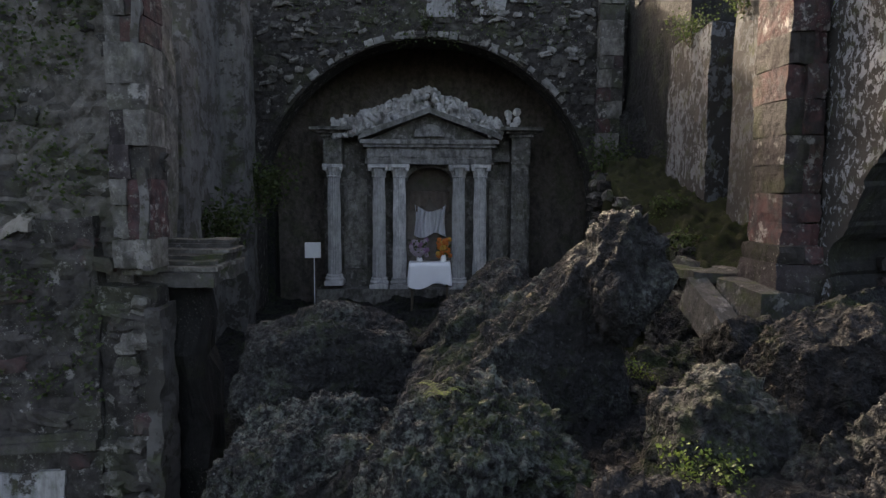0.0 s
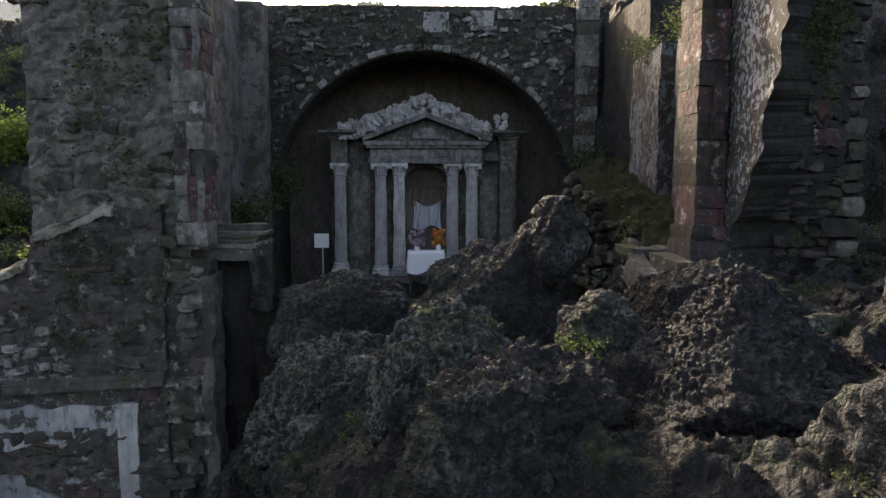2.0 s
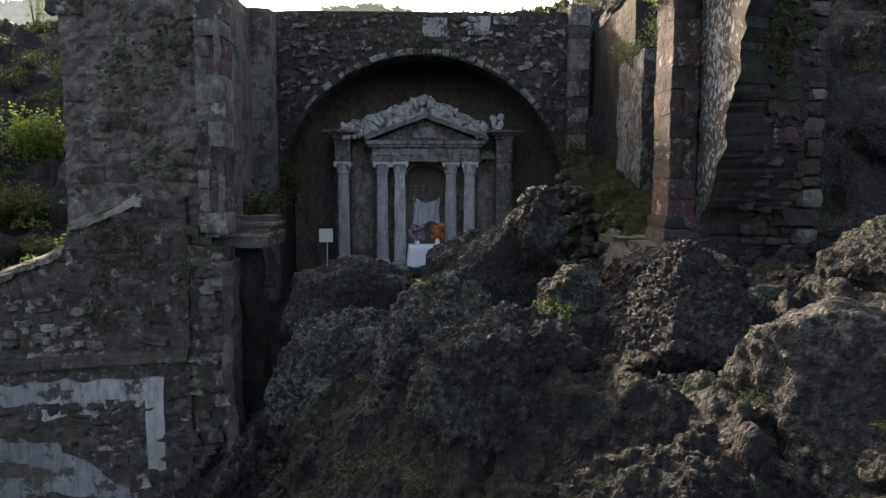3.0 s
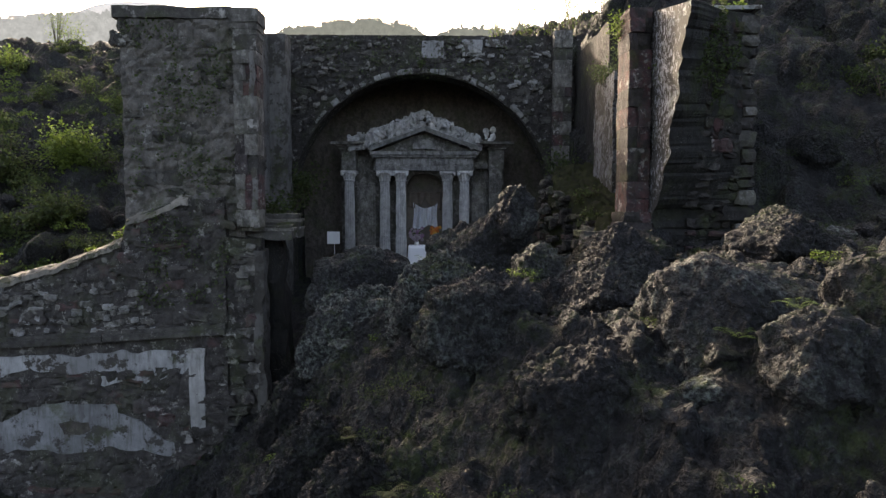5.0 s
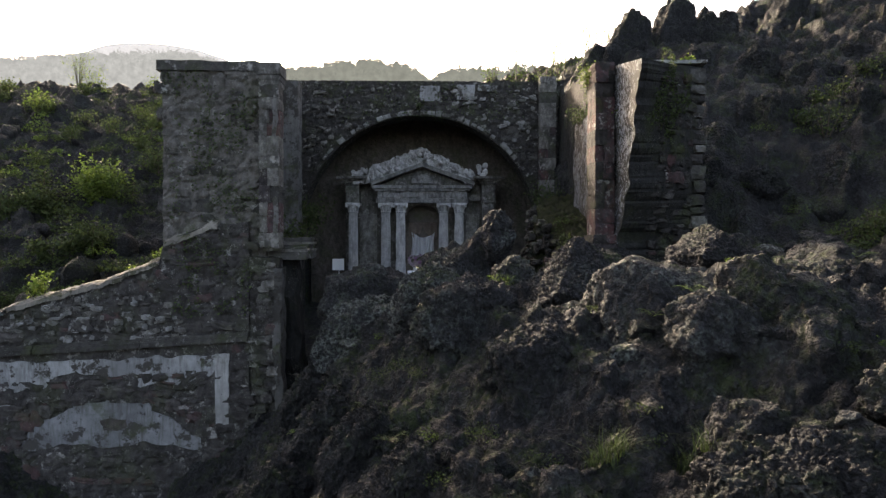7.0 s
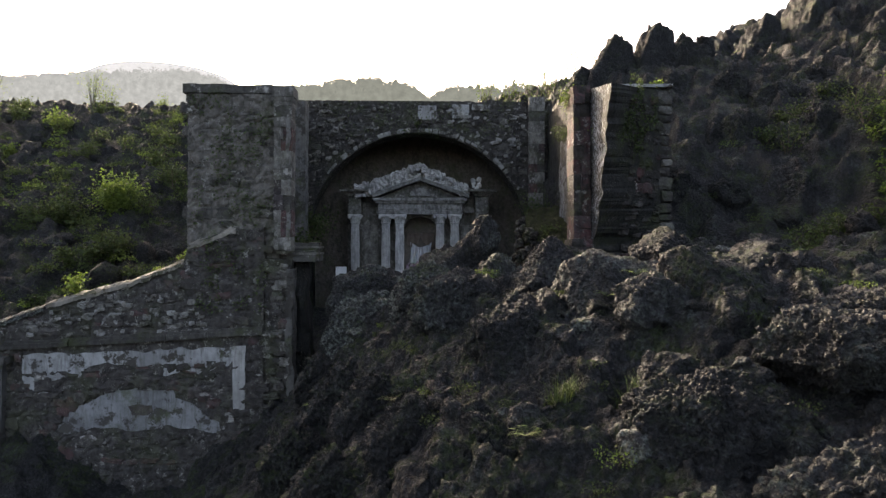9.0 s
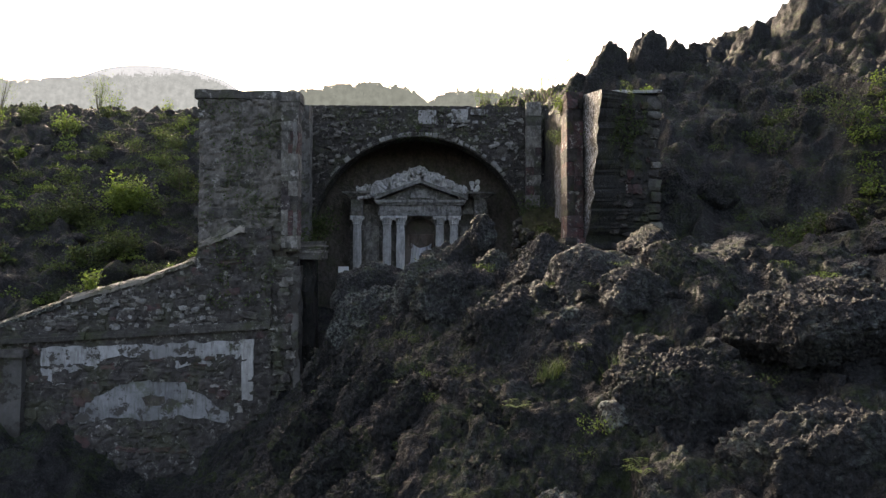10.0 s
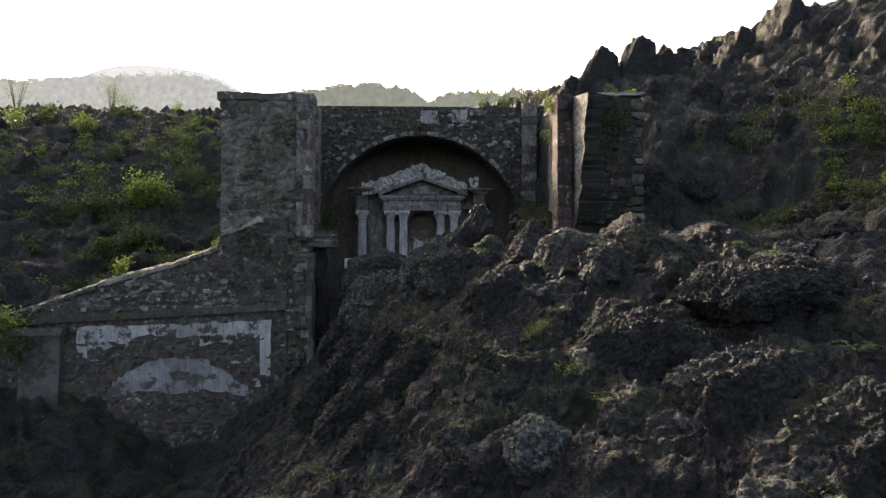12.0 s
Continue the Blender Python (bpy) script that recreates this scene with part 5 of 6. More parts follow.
        bmesh.ops.create_icosphere(bm, subdivisions=2, radius=1.0, matrix=m)
    roughen(bm, 0.07, 9.0, 2.0)
    roughen(bm, 0.07, 21.0, 4.0)
    part("crest_scrollwork", bm, CREST, ob, "pale lumpy broken scrollwork")
    bm = bmesh.new()
    for i in range(9):
        s = rng.uniform(0.07, 0.13)
        bmesh.ops.create_icosphere(bm, subdivisions=2, radius=1.0, matrix=Matrix.LocRotScale((2.05 + rng.uniform(-0.16, 0.16), 19.5, 5.75 + rng.uniform(0, 0.45)), None, (s, s, s * 1.1)))
    roughen(bm, 0.04, 7.0, 3.0)
    part("finial", bm, CREST, ob, "pale lumpy finial")
    return ob


NICHE = plaster_material("brown_niche_plaster", (0.17, 0.145, 0.125), (0.08, 0.07, 0.06), 0.55, 0.6)
CREST = stone_material("pale_broken_plaster", (0.4, 0.393, 0.387), (0.74, 0.73, 0.72), 0.0, 0.06, stain=0.6)
ALTAR_STONE = stone_material("weathered_altar_stone", (0.12, 0.115, 0.11), (0.34, 0.335, 0.325), 0.15, 0.15, lime=0.5, stain=0.75)
altar()


def drape():
    """White cloth hung in the niche, gathered into folds."""
    bm = bmesh.new()
    nx, nz = 40, 16
    rows = []
    for j in range(nz + 1):
        v = j / nz
        row = []
        for i in range(nx + 1):
            u = i / nx
            x = -0.86 + 0.95 * u + 0.03 * math.sin(v * 4 + u * 9)
            y = 20.12 + 0.05 * math.sin(u * 38 + 2 * v) + 0.025 * math.sin(u * 17)
            z = 3.45 - v * (0.95 + 0.08 * math.sin(u * 7)) - 0.22 * math.sin(math.pi * u) * (1 - v)
            row.append(bm.verts.new((x, y, z)))
        rows.append(row)
    for a, b in zip(rows, rows[1:]):
        for i in range(nx):
            bm.faces.new((a[i], a[i + 1], b[i + 1], b[i]))
    bmesh.ops.solidify(bm, geom=bm.faces[:], thickness=0.008)
    ob = mesh_object("drape", bm, CLOTH, True)
    return tagged(ob, "white cloth hung in folds inside the altar niche", "drape")


drape()


def curtain():
    """Ragged brown cloth over the head of the niche."""
    bm = bmesh.new()
    nx, nz = 48, 10
    rows = []
    for j in range(nz + 1):
        v = j / nz
        row = []
        for i in range(nx + 1):
            u = i / nx
            hem = 3.28 + 0.16 * noise.noise(Vector((u * 9, 2, 5))) + 0.3 * math.exp(-((u - 0.5) / 0.16) ** 2)
            row.append(bm.verts.new((-1.0 + 1.2 * u, 20.19 + 0.02 * math.sin(u * 31) - 0.02 * v, 3.86 + (hem - 3.86) * v)))
        rows.append(row)
    for a, b in zip(rows, rows[1:]):
        for i in range(nx):
            bm.faces.new((a[i], a[i + 1], b[i + 1], b[i]))
    bmesh.ops.solidify(bm, geom=bm.faces[:], thickness=0.006)
    return tagged(mesh_object("curtain", bm, plain_material("dusty_brown_cloth", (0.24, 0.19, 0.165), 0.9, 0.3, 6.0), True), "ragged dusty brown cloth hung above the white drape", "curtain")


curtain()


def altar_table():
    ob = tagged(new("altar_table"), "small wooden table standing in front of the altar", "table")
    bm = bmesh.new()
    add_block(bm, -0.92, 0.14, 17.15, 17.75, 1.91, 1.95, 0.004)
    part("tabletop", bm, BARK, ob)
    for x in (-0.86, 0.08):
        for y in (17.21, 17.69):
            bm = bmesh.new()
            add_block(bm, x - 0.03, x + 0.03, y - 0.03, y + 0.03, 0.6, 1.91, 0.005)
            part("leg", bm, BARK, ob)
    return ob


altar_table()


def tablecloth():
    bm = bmesh.new()
    n = 64
    x0, x1, y0, y1 = -0.94, 0.16, 17.13, 17.77
    loop = []
    for i in range(n):
        u = 4 * i / n
        k, f = int(u), u - int(u)
        p = ((x0 + (x1 - x0) * f, y0), (x1, y0 + (y1 - y0) * f), (x1 - (x1 - x0) * f, y1), (x0, y1 - (y1 - y0) * f))[k]
        loop.append(p)
    cx, cy = (x0 + x1) / 2, (y0 + y1) / 2
    rings = []
    for j in range(7):
        v = j / 6
        ring = []
        for i, (x, y) in enumerate(loop):
            g = 1.0 + v * (0.05 + 0.05 * math.sin(i * 1.3) + 0.03 * math.sin(i * 0.6))
            ring.append(bm.verts.new((cx + (x - cx) * g, cy + (y - cy) * g, 1.965 - v * (0.60 + 0.09 * math.sin(i * 0.41)))))
        rings.append(ring)
    top = bm.faces.new(rings[0])
    for a, b in zip(rings, rings[1:]):
        for i in range(n):
            bm.faces.new((a[i], b[i], b[(i + 1) % n], a[(i + 1) % n]))
    bmesh.ops.recalc_face_normals(bm, faces=bm.faces[:])
    ob = mesh_object("tablecloth", bm, CLOTH, True)
    return tagged(ob, "white cloth draped over the altar table", "tablecloth")


tablecloth()


def bouquet(x, y, colours, label, size):
    ob = tagged(new("bouquet"), label, "bouquet")
    bm = bmesh.new()
    add_lathe(bm, [(0.06, 1.967), (0.08, 2.0), (0.075, 2.08), (0.05, 2.13), (0.06, 2.16)], 16, (x, y, 0))
    part("vase", bm, WHITE_PAINT, ob)
    rng = random.Random(int(x * 100))
    for k, col in enumerate(colours):
        bm = bmesh.new()
        for i in range(12):
            a, r = rng.uniform(0, math.tau), size * math.sqrt(rng.random())
            c = Vector((x + r * math.cos(a), y + 0.6 * r * math.sin(a), 2.33 + rng.uniform(-0.2, 0.26)))
            for j in range(9):
                b = math.tau * j / 9
                n = Vector((rng.uniform(-0.3, 0.3), -1, rng.uniform(0, 0.5))).normalized()
                t1 = n.cross(Vector((0, 0, 1))).normalized()
                t2 = n.cross(t1)
                d = t1 * math.cos(b) + t2 * math.sin(b)
                e = t1 * math.cos(b + 0.5) + t2 * math.sin(b + 0.5)
                f = t1 * math.cos(b - 0.5) + t2 * math.sin(b - 0.5)
                bm.faces.new([bm.verts.new(c + n * 0.015), bm.verts.new(c + f * 0.045), bm.verts.new(c + d * 0.075 - n * 0.01), bm.verts.new(c + e * 0.045)])
        part("blossoms", bm, col, ob)
    bm = bmesh.new()
    for i in range(60):
        a, r = rng.uniform(0, math.tau), size * 1.1 * math.sqrt(rng.random())
        leaf(bm, Vector((x + r * math.cos(a), y + 0.03 + 0.6 * r * math.sin(a), 2.29 + rng.uniform(-0.18, 0.25))), 0.09, rng)
    part("foliage", bm, LEAF_DULL, ob)
    return ob


def leaf(bm, at, size, rng, flat=0.0):
    """One small folded leaf."""
    e = Euler((rng.uniform(-1.2, 1.2) * (1 - flat), rng.uniform(-1.2, 1.2) * (1 - flat), rng.uniform(0, math.tau))).to_matrix()
    w = size * rng.uniform(0.3, 0.45)
    pts = [Vector((0, 0, 0)), Vector((w, size * 0.45, 0.12 * size)), Vector((0, size, 0)), Vector((-w, size * 0.45, 0.12 * size))]
    v = [bm.verts.new(at + e @ p) for p in pts]
    bm.faces.new((v[0], v[1], v[2]))
    bm.faces.new((v[0], v[2], v[3]))


PETAL_ORANGE = plain_material("orange_petals", (0.45, 0.12, 0.02), 0.6, 0.3, 30.0)
PETAL_YELLOW = plain_material("yellow_petals", (0.48, 0.24, 0.04), 0.6, 0.3, 30.0)
PETAL_PINK = plain_material("pale_pink_petals", (0.30, 0.24, 0.28), 0.6, 0.3, 30.0)
PETAL_PURPLE = plain_material("dusky_purple_petals", (0.22, 0.12, 0.20), 0.6, 0.3, 30.0)
bouquet(-0.66, 17.4, (PETAL_PINK, PETAL_PURPLE, PETAL_PINK), "faded pink and purple flowers in a vase on the altar table", 0.25)
bouquet(-0.02, 17.4, (PETAL_ORANGE, PETAL_YELLOW, PETAL_ORANGE), "bright orange flowers in a vase on the altar table", 0.19)


def sign():
    ob = tagged(new("sign"), "small blank white sign on a thin pole beside the altar", "sign")
    bm = bmesh.new()
    add_block(bm, -3.98, -3.52, 18.75, 18.77, 1.93, 2.38, 0.004)
    part("board", bm, WHITE_PAINT, ob)
    bm = bmesh.new()
    add_lathe(bm, [(0.014, 0.3), (0.014, 1.95)], 8, (-3.72, 18.785, 0))
    part("pole", bm, WHITE_PAINT, ob)
    return ob


sign()


# ---------------------------------------------------------------- plants
def bush(x, y, z, r, leaves, size, mat, label, seed, tall=1.0, name="bush", category="bush", stems=7):
    """A shrub of many leaves on thin stems; x, y, z is its foot."""
    ob = tagged(new(name), label, category)
    rng = random.Random(seed)
    tips = []
    bm = bmesh.new()
    for k in range(stems):
        a = math.tau * k / stems + rng.uniform(-0.4, 0.4)
        out = r * rng.uniform(0.25, 0.85)
        tip = Vector((x + out * math.cos(a), y + out * math.sin(a), z + r * tall * rng.uniform(0.9, 1.7)))
        base = Vector((x + 0.05 * math.cos(a), y + 0.05 * math.sin(a), z - 0.12))
        mid = base.lerp(tip, 0.5) + Vector((0, 0, 0.15 * r))
        prev = None
        for i in range(6):
            u = i / 5
            p = base.lerp(mid, u).lerp(mid.lerp(tip, u), u)
            w = 0.022 * r * (1.2 - u)
            ring = [bm.verts.new(p + Vector((w * math.cos(b), w * math.sin(b), 0))) for b in (0, 2.1, 4.2)]
            if prev:
                for q in range(3):
                    bm.faces.new((prev[q], prev[(q + 1) % 3], ring[(q + 1) % 3], ring[q]))
            prev = ring
        tips.append((base, mid, tip))
        if name == "sapling":
            part("stem", bm, BARK, ob)
            bm = bmesh.new()
    if name == "sapling":
        bm.free()
    else:
        part("stem", bm, BARK, ob)
    bm = bmesh.new()
    for i in range(leaves):
        base, mid, tip = tips[rng.randrange(stems)]
        u = rng.random() ** 0.55
        p = base.lerp(mid, u).lerp(mid.lerp(tip, u), u)
        spread = r * 0.34 * (0.5 + u * 0.6)
        p = p + Vector((rng.gauss(0, spread), rng.gauss(0, spread), rng.gauss(0, spread * 0.7)))
        leaf(bm, p, size * rng.uniform(0.6, 1.3), rng)
    part("foliage", bm, mat, ob)
    return ob


def tuft(x, y, h, blades, mat, label, seed, z=None):
    """A tuft of arching grass blades."""
    rng = random.Random(seed)
    z = top_z(x, y) if z is None else z
    bm = bmesh.new()
    for i in range(blades):
        a = rng.uniform(0, math.tau)
        lean, hh = rng.uniform(0.3, 1.3), h * rng.uniform(0.5, 1.0)
        b = Vector((x + rng.gauss(0, 0.06 * h / 0.4), y + rng.gauss(0, 0.06 * h / 0.4), z - 0.03))
        d = Vector((math.cos(a), math.sin(a), 0))
        s = Vector((-d.y, d.x, 0)) * 0.005
        prev = None
        for k in range(5):
            u = k / 4
            p = b + d * (lean * hh * u * u) + Vector((0, 0, hh * (u - 0.35 * lean * u * u)))
            w = s * (1.05 - u)
            cur = (bm.verts.new(p - w), bm.verts.new(p + w))
            if prev:
                bm.faces.new((prev[0], prev[1], cur[1], cur[0]))
            prev = cur
    ob = mesh_object("grass_tuft", bm, mat)
    return tagged(ob, label, "grass")


def fern(x, y, z, r, fronds, mat, label, seed):
    """A fern: arching fronds with paired leaflets."""
    rng = random.Random(seed)
    bm = bmesh.new()
    for f in range(fronds):
        a = math.tau * f / fronds + rng.uniform(-0.3, 0.3)
        d = Vector((math.cos(a), math.sin(a), 0))
        s = Vector((-d.y, d.x, 0))
        length, rise = r * rng.uniform(0.7, 1.1), rng.uniform(0.5, 1.0)
        for k in range(1, 15):
            u = k / 15
            p = Vector((x, y, z)) + d * (length * u) + Vector((0, 0, length * rise * (u - 0.85 * u * u) * 1.5))
            w = 0.30 * length * math.sin(math.pi * min(1, u * 0.9 + 0.1)) * rng.uniform(0.8, 1.1)
            for sg in (-1, 1):
                tip = p + s * (w * sg) + d * 0.3 * w - Vector((0, 0, 0.15 * w))
                bm.faces.new((bm.verts.new(p), bm.verts.new(p.lerp(tip, 0.5) + d * 0.022 * length), bm.verts.new(tip), bm.verts.new(p.lerp(tip, 0.5) - d * 0.022 * length)))
    ob = mesh_object("fern", bm, mat)
    return tagged(ob, label, "fern")


# behind the chapel wall
bush(-13.0, 18.4, 4.3, 1.0, 3800, 0.13, LEAF, "round bright green bush lit from behind on the lava", 1)
bush(-14.6, 17.6, 3.9, 0.8, 1800, 0.12, LEAF_DULL, "dull green bush on the lava", 2)
bush(-11.6, 15.2, 2.6, 0.7, 1500, 0.11, LEAF_DULL, "low green bush in the hollow", 3)
bush(-16.5, 20.5, 5.4, 0.8, 1500, 0.13, LEAF_DULL, "sprawling grey-green bush on the lava slope", 4)
bush(-9.15, 8.35, 1.78, 0.26, 260, 0.09, LEAF, "small bright shrub growing on the wall's coping", 5, 1.3, stems=5)
bush(-7.0, 8.3, 2.36, 0.12, 70, 0.06, LEAF, "tiny sprig growing on the wall's coping", 6, stems=3)
bush(-6.35, 8.2, 2.7, 0.14, 80, 0.06, LEAF, "tiny sprig growing on the wall's coping", 7, stems=3)
rng_plants = random.Random(99)
for k in range(26):
    px, py = rng_plants.uniform(-26, -9), rng_plants.uniform(13, 32)
    bush(px, py, surface_z(px, py), rng_plants.uniform(0.3, 0.75), 420, 0.12, LEAF if k % 3 == 0 else LEAF_DULL, "scrubby bush growing between lava blocks", 200 + k)

for k in range(20):
    px, py = rng_plants.uniform(-20, -7.5), rng_plants.uniform(12, 26)
    bush(px, py, surface_z(px, py), rng_plants.uniform(0.4, 0.8), 420, 0.09, LEAF_DULL, "dull scrub growing over the lava slope", 240 + k, 0.8)



def scrub_mass(x0, x1, y0, y1, clumps, mat, label, seed):
    """Tangled low growth over the lava, as one mass of leaves and twigs."""
    rng = random.Random(seed)
    verts, faces = [], []
    for _ in range(clumps):
        x, y = rng.uniform(x0, x1), rng.uniform(y0, y1)
        if noise.noise(Vector((x * 0.33, y * 0.33, seed))) < -0.05:
            continue
        r = rng.uniform(0.18, 0.6)
        z = surface_z(x, y) + 0.15 * r
        for i in range(int(90 * r / 0.3)):
            a, q = rng.uniform(0, math.tau), r * math.sqrt(rng.random())
            c = Vector((x + q * math.cos(a), y + q * math.sin(a), z + r * rng.uniform(0, 1.0) * (1.1 - q / r)))
            size = rng.uniform(0.05, 0.12)
            e = Euler((rng.uniform(-1.3, 1.3), rng.uniform(-1.3, 1.3), rng.uniform(0, math.tau))).to_matrix()
            w = size * rng.uniform(0.25, 0.45)
            n = len(verts)
            verts += [c + e @ Vector(p) for p in ((0, 0, 0), (w, size * 0.45, 0.1 * size), (0, size, 0), (-w, size * 0.45, 0.1 * size))]
            faces += [(n, n + 1, n + 2), (n, n + 2, n + 3)]
    me = bpy.data.meshes.new("scrub")
    me.from_pydata([v[:] for v in verts], [], faces)
    me.materials.append(mat)
    return tagged(new("scrub", me), label, "scrub", kind="stuff")


scrub_mass(-27, -7, 11, 33, 620, LEAF_DULL, "tangled dull green scrub over the lava slope", 31)
scrub_mass(-22, -8, 12, 28, 130, LEAF, "sunlit green scrub between lava blocks", 37)
bush(-12.0, 7.6, 0.1, 0.55, 700, 0.09, LEAF, "bright green shrub at the end of the chapel wall", 8)
bush(-11.6, 7.4, -0.5, 0.5, 500, 0.09, LEAF_DULL, "dull green shrub at the end of the chapel wall", 9)

# on the walls
bush(3.62, 8.3, 6.75, 0.3, 620, 0.05, LEAF, "yellow-green weeds sprouting from the pilaster's top", 11, 0.8, stems=6)
bush(4.35, 9.4, 6.75, 0.4, 900, 0.05, LEAF_DULL, "weeds hanging from the top of the nave wall", 23, 0.6)
bush(4.45, 10.5, 6.7, 0.35, 600, 0.05, LEAF_DULL, "weeds hanging from the top of the nave wall", 24, 0.6)
bush(4.45, 12.6, 6.7, 0.4, 700, 0.05, LEAF_DULL, "weeds hanging from the top of the nave wall", 25, 0.6)
bush(6.0, 8.4, 7.25, 0.14, 110, 0.07, LEAF, "small weed on top of the wall", 12, stems=4)
bush(4.15, 7.55, 5.9, 0.12, 90, 0.06, LEAF, "tiny green weed in a joint of the pilaster", 14, stems=3)
bush(-4.5, 16.2, 3.4, 0.8, 900, 0.11, LEAF_DULL, "dark shrub growing in the corner of the nave", 18)
bush(-4.6, 13.8, 2.6, 0.7, 700, 0.11, LEAF_DULL, "dark shrub growing along the nave wall", 19)
bush(4.2, 16.4, 3.9, 0.7, 700, 0.1, LEAF_DULL, "dark shrub growing in the corner of the nave", 20)
bush(3.75, 11.6, 3.5, 0.3, 260, 0.07, LEAF_DULL, "low weeds on the mossy bank", 21, 0.6)
bush(3.6, 10.2, 3.0, 0.28, 260, 0.07, LEAF_DULL, "low weeds on the mossy bank", 22, 0.6)
bush(-0.5, 17.85, 8.2, 0.16, 120, 0.06, LEAF_DULL, "little weed growing on the arch", 15, 0.7, stems=4)

# on the right lava hill
for k, (px, py, r, mat) in enumerate(((13.2, 9.8, 0.7, LEAF), (12.6, 9.4, 0.55, LEAF), (13.9, 9.9, 0.5, LEAF), (12.2, 8.2, 0.6, LEAF_DULL), (11.3, 7.6, 0.55, LEAF_DULL), (10.4, 7.6, 0.5, LEAF_DULL), (14.6, 11.2, 0.6, LEAF), (12.4, 8.7, 0.7, LEAF), (13.0, 9.2, 0.6, LEAF), (13.6, 9.3, 0.7, LEAF), (14.2, 9.7, 0.7, LEAF), (11.9, 7.9, 0.55, LEAF), (13.4, 8.4, 0.6, LEAF_DULL), (14.2, 20.2, 0.8, LEAF), (15.2, 20.4, 0.6, LEAF_DULL), (12.6, 6.6, 0.5, LEAF))):
    fern(px, py, surface_z(px, py) + 0.05, r * 0.85, 9, mat, "clump of fern on the lava cliff", 300 + k)
    bush(px + 0.2, py + 0.3, surface_z(px + 0.2, py + 0.3), r * 0.5, 150, 0.085, mat, "leafy scrub on the lava cliff", 330 + k)

for k in range(24):
    px, py = rng_plants.uniform(9.5, 15.0), rng_plants.uniform(5.0 + 0.05 * k, 13.0)
    bush(px, py, surface_z(px, py), rng_plants.uniform(0.3, 0.7), 330, 0.08, LEAF_DULL, "dark scrub clinging to the lava cliff", 270 + k, 0.7)

# weeds among the lava
for k, (px, py, r, mat) in enumerate(((-0.25, 4.35, 0.2, LEAF), (2.55, 0.95, 0.22, LEAF), (2.85, 0.55, 0.24, LEAF), (-2.15, 3.7, 0.36, LEAF), (-1.2, 2.9, 0.26, LEAF_DULL), (-0.6, 1.3, 0.26, LEAF_DULL), (1.0, -1.4, 0.22, LEAF), (2.1, -2.6, 0.26, LEAF), (0.3, -2.2, 0.22, LEAF_DULL), (4.9, -3.2, 0.34, LEAF), (3.1, 7.2, 0.24, LEAF_DULL), (5.6, 3.4, 0.3, LEAF), (6.4, 3.0, 0.36, LEAF))):
    fern(px, py, top_z(px, py) + 0.02, r, 9, mat, "small fern growing from a crack in the lava", 400 + k)
for k, (px, py, h) in enumerate(((1.5, -0.85, 0.5), (1.62, -0.75, 0.42), (2.25, -0.8, 0.55), (2.38, -0.92, 0.45), (2.5, -0.7, 0.32), (1.4, -0.7, 0.35), (0.1, 0.4, 0.2), (-0.4, 2.0, 0.22))):
    tuft(px, py, h * 0.85, 60, LEAF_DULL, "tuft of long green grass on the lava", 500 + k)


def weed(x, y, r, seed, mat):
    """A low leafy weed rooted in a crack."""
    rng = random.Random(seed)
    z = surface_z(x, y)
    if top_z(x, y) > z + 0.12:
        return None
    bm = bmesh.new()
    for i in range(int(230 * r / 0.2)):
        a, q = rng.uniform(0, math.tau), r * math.sqrt(rng.random())
        leaf(bm, Vector((x + q * math.cos(a), y + q * math.sin(a), z + rng.uniform(-0.04, 0.5 * r))), 0.021 * rng.uniform(0.6, 1.6), rng)
    ob = tagged(new("weed"), "low green weed growing in a crack of the lava", "weed", "weeds in the lava")
    part("foliage", bm, mat, ob)
    return ob


for k in range(150):
    px, py = rng_plants.uniform(-2.8, 6.0), rng_plants.uniform(-5.0, 7.5)
    weed(px, py, rng_plants.uniform(0.08, 0.24), 700 + k, LEAF_DULL if k % 5 else LEAF)
for k in range(40):
    px, py = rng_plants.uniform(6.0, 15.0), rng_plants.uniform(2.0, 12.0)
    weed(px, py, rng_plants.uniform(0.15, 0.4), 800 + k, LEAF_DULL if k % 2 else LEAF)


def creeper(x0, x1, z0, z1, face, leaves, mat, label, seed, size=0.06):
    """A thin creeper spreading over a wall in uneven patches; face(x, z) is the wall's y."""
    rng = random.Random(seed)
    bm = bmesh.new()
    made = 0
    while made < leaves:
        x, z = rng.uniform(x0, x1), rng.uniform(z0, z1)
        u, v = (x - x0) / (x1 - x0), (z - z0) / (z1 - z0)
        edge = 4 * min(u, 1 - u, v, 1 - v)
        made += 1
        if noise.fractal(Vector((x * 1.9, z * 1.1, seed)), 0.7, 2.1, 4) + 0.35 * edge < 0.25:
            continue
        leaf(bm, Vector((x, face(x, z) - rng.uniform(0.01, 0.09), z)), size * rng.uniform(0.5, 1.3), rng)
    ob = tagged(new("creeper"), label, "creeper")
    part("foliage", bm, mat, ob)
    return ob


creeper(-6.1, -4.0, 3.6, 7.0, lambda x, z: 8.02, 2600, LEAF_DULL, "dark creeper spreading over the tower stub", 861)
creeper(-5.9, -4.1, 1.4, 3.4, lambda x, z: 7.84, 1500, LEAF_DULL, "dark creeper on the top of the chapel wall", 862)
creeper(4.4, 5.7, 5.2, 7.15, lambda x, z: float(np.interp(x, [4.27, 5.2, 6.15], [broken_front(z) + 0.02, max(broken_front(z) + 0.3, 7.2), 7.9])), 2200, LEAF_DULL, "dark ivy hanging over the broken wall", 863)
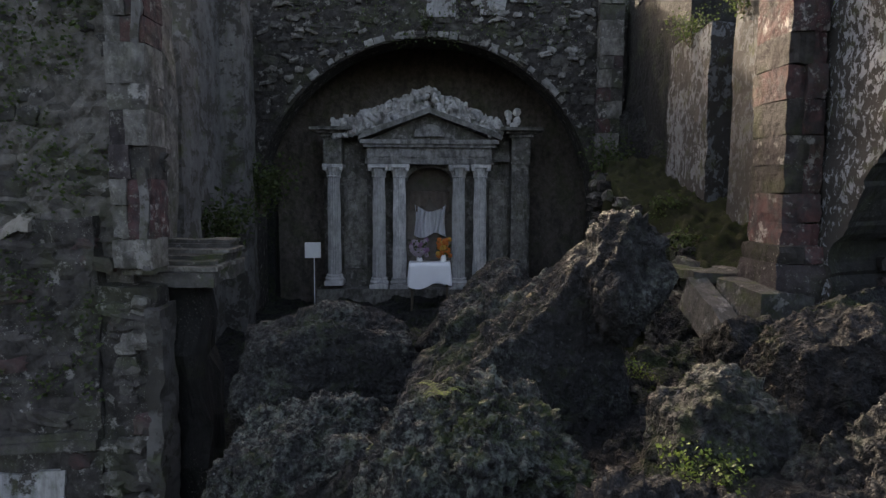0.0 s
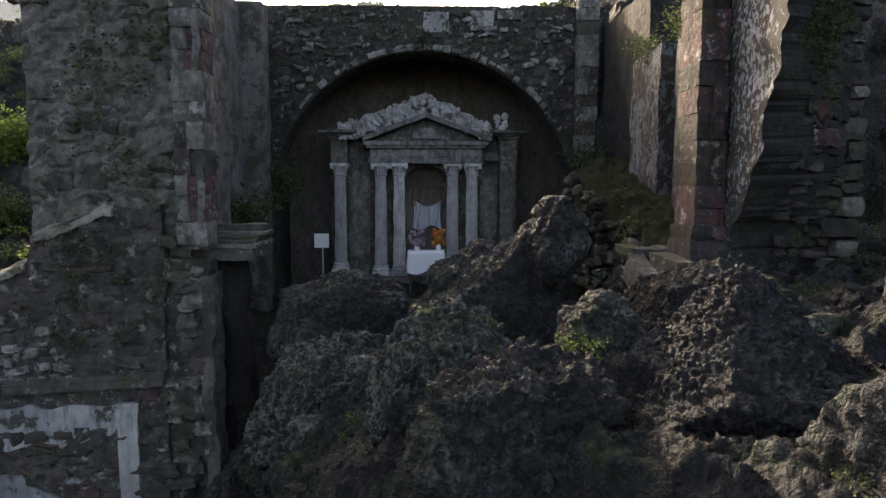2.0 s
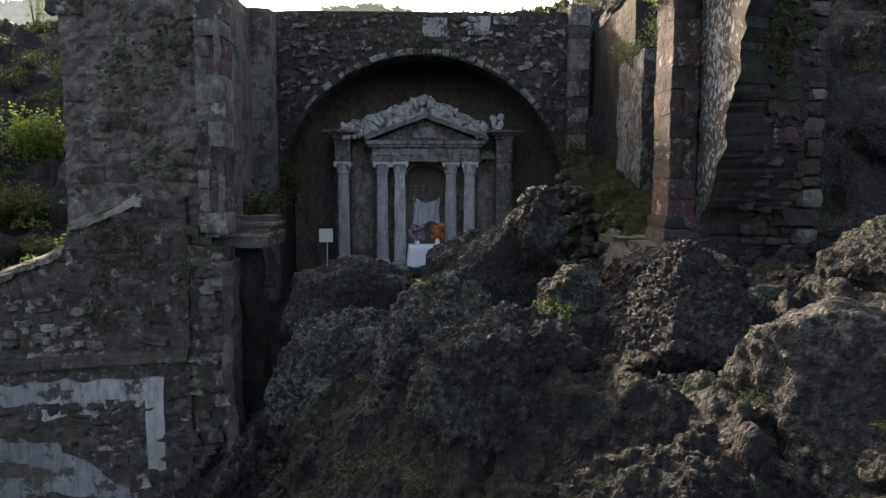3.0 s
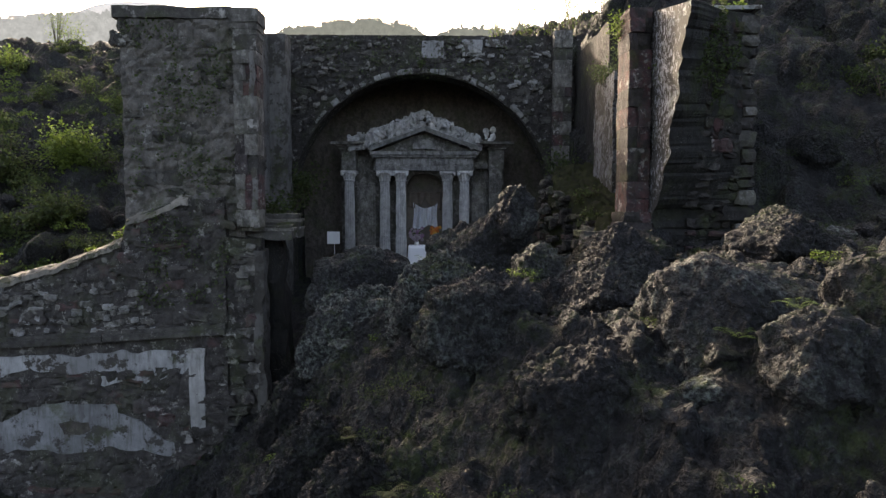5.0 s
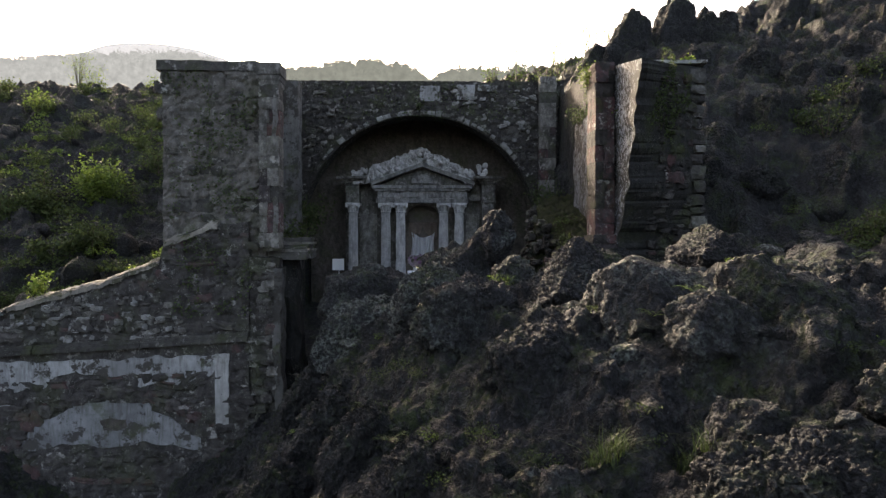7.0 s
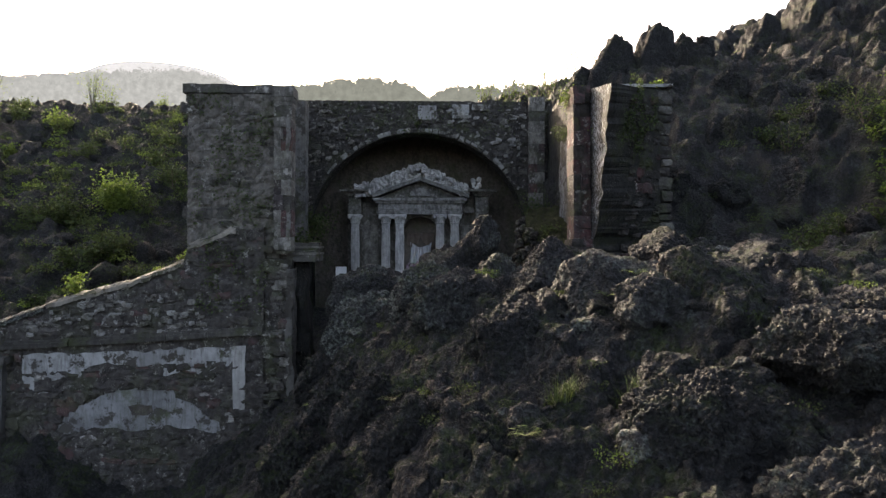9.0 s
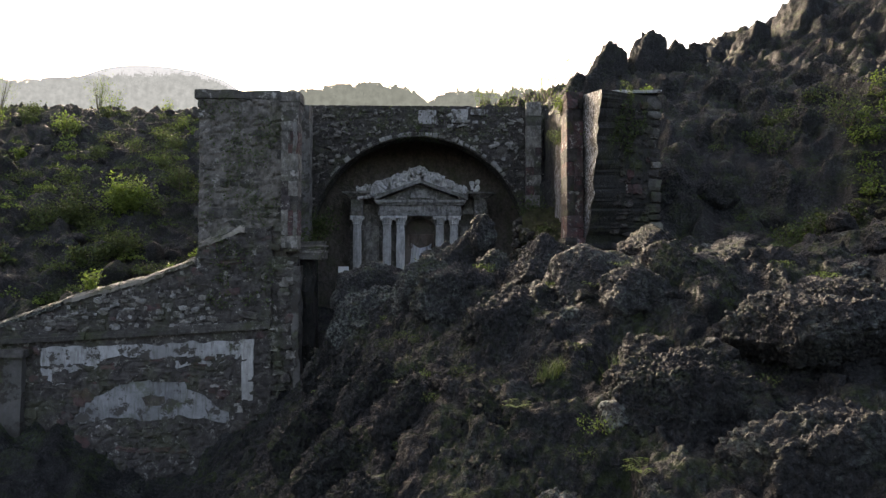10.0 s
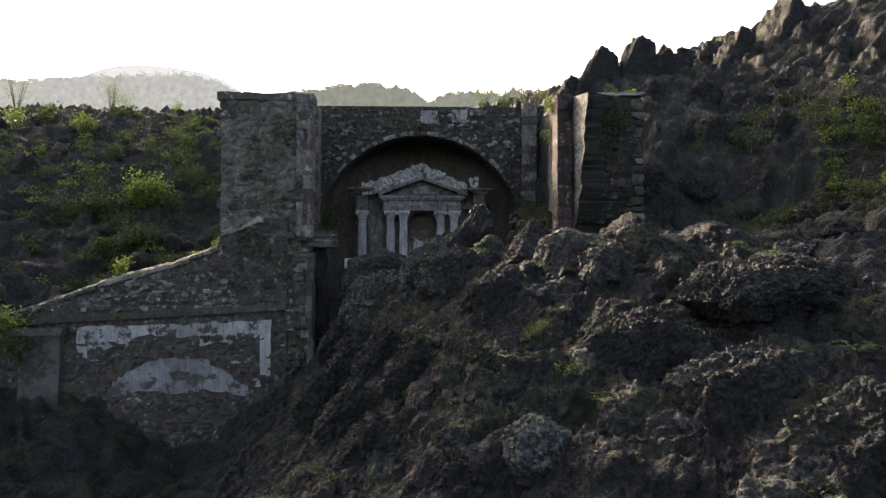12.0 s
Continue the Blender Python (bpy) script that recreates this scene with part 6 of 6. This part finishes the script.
creeper(-4.4, 3.6, 7.6, 9.2, lambda x, z: 17.9, 1500, LEAF_DULL, "thin mossy growth on the chancel wall", 864, 0.07)


# ---------------------------------------------------------------- far things
def sapling(x, y, h, seed, mat):
    return bush(x, y, surface_z(x, y), h * 0.5, 620, 0.08, mat, "thin leafy sapling behind the ruined church", seed, 1.7, "sapling", "tree", 8)


for k, (px, py, h) in enumerate(((4.2, 25.0, 1.9), (5.4, 24.0, 2.6), (6.4, 25.0, 2.5), (7.4, 24.0, 2.1), (3.2, 27.0, 1.7), (8.4, 23.0, 1.8), (-22.5, 34.5, 2.2), (-21.4, 34.0, 1.6), (-27.5, 32.0, 2.4), (-18.0, 35.0, 0.9), (-14.5, 35.0, 1.0))):
    sapling(px, py, h, 600 + k, LEAF)


def far_woods(x0, x1, y, base, top, trees, mat, label, seed):
    """A distant wood as one mass of leafy crowns on a low rise."""
    rng = random.Random(seed)

    def rise(u):
        edge = min(1.0, 5 * u, 5 * (1 - u))
        return base + (top - base) * edge * (2 - edge) * (0.82 + 0.25 * noise.noise(Vector((u * 4, seed * 3.3, 0))) + 0.1 * noise.noise(Vector((u * 15, seed, 4))))

    verts, faces = [], []
    for i in range(trees):
        u = rng.random()
        x, hh = x0 + (x1 - x0) * u, rise(u)
        r = rng.uniform(0.6, 1.5) * y / 240 * (1.5 if i % 9 == 0 else 1.0)
        tall = rng.uniform(0.8, 2.0)
        z = hh + r * rng.uniform(-1.5, 0.1)
        for k in range(90):
            d = Vector([max(-1.0, min(1.0, rng.gauss(0, 0.42))) for _ in range(3)])
            d.z *= tall
            d.xy *= max(0.15, 0.9 - 0.5 * d.z)
            c = Vector((x, y + rng.uniform(-4, 4), z)) + d * r
            e = Euler((rng.random() * 6, rng.random() * 6, rng.random() * 6)).to_matrix()
            s = r * rng.uniform(0.16, 0.36)
            n = len(verts)
            verts += [c + e @ Vector(p) for p in ((-s, 0, 0), (0, -0.6 * s, 0), (s, 0, 0), (0, 0.6 * s, 0))]
            faces.append((n, n + 1, n + 2, n + 3))
    # the ground under the trees
    n0, n = len(verts), 60
    for i in range(n + 1):
        x, z = x0 + (x1 - x0) * i / n, rise(i / n) - 0.55 * y / 240
        verts += [Vector((x, y, base - 25)), Vector((x, y, z))]
    faces += [(n0 + 2 * i, n0 + 2 * i + 2, n0 + 2 * i + 3, n0 + 2 * i + 1) for i in range(n)]
    me = bpy.data.meshes.new("far_woods")
    me.from_pydata([v[:] for v in verts], [], faces)
    me.materials.append(mat)
    return tagged(new("far_woods", me), label, "woods", kind="stuff")


# emission tones that carry the haze, paler with distance
HAZE_FAR = far_material("haze_painted_mountain", (0.165, 0.188, 0.235))
HAZE_MID = far_material("haze_painted_far_woods", (0.1, 0.117, 0.14))
HAZE_NEAR = far_material("haze_painted_woods", (0.056, 0.067, 0.072))
far_woods(-260, -70, 260, 66, 82, 700, HAZE_MID, "pale wooded ridge, haze painted as a glow", 1.0)
far_woods(-60, 2, 232, 58, 72, 420, HAZE_NEAR, "grey-green wooded rise, haze painted as a glow", 2.0)
far_woods(-4, 70, 236, 58, 70, 420, HAZE_NEAR, "grey-green wooded rise, haze painted as a glow", 3.0)


def mountain():
    bm = bmesh.new()
    n = 48
    rings = []
    for j in range(9):
        v = j / 8
        r = 520 * (1 - v) ** 1.1 + 150
        rings.append([bm.verts.new((-620 + r * math.cos(math.tau * i / n) * (1 + 0.08 * noise.noise(Vector((i * 0.4, j * 0.6, 2)))), 1500 + r * math.sin(math.tau * i / n), 150 + 270 * v)) for i in range(n)])
    for a, b in zip(rings, rings[1:]):
        for i in range(n):
            bm.faces.new((a[i], a[(i + 1) % n], b[(i + 1) % n], b[i]))
    bm.faces.new(rings[-1])
    return tagged(mesh_object("backdrop", bm, HAZE_FAR, True), "pale volcano cone, haze painted as a glow", "mountain", kind="structure")


mountain()
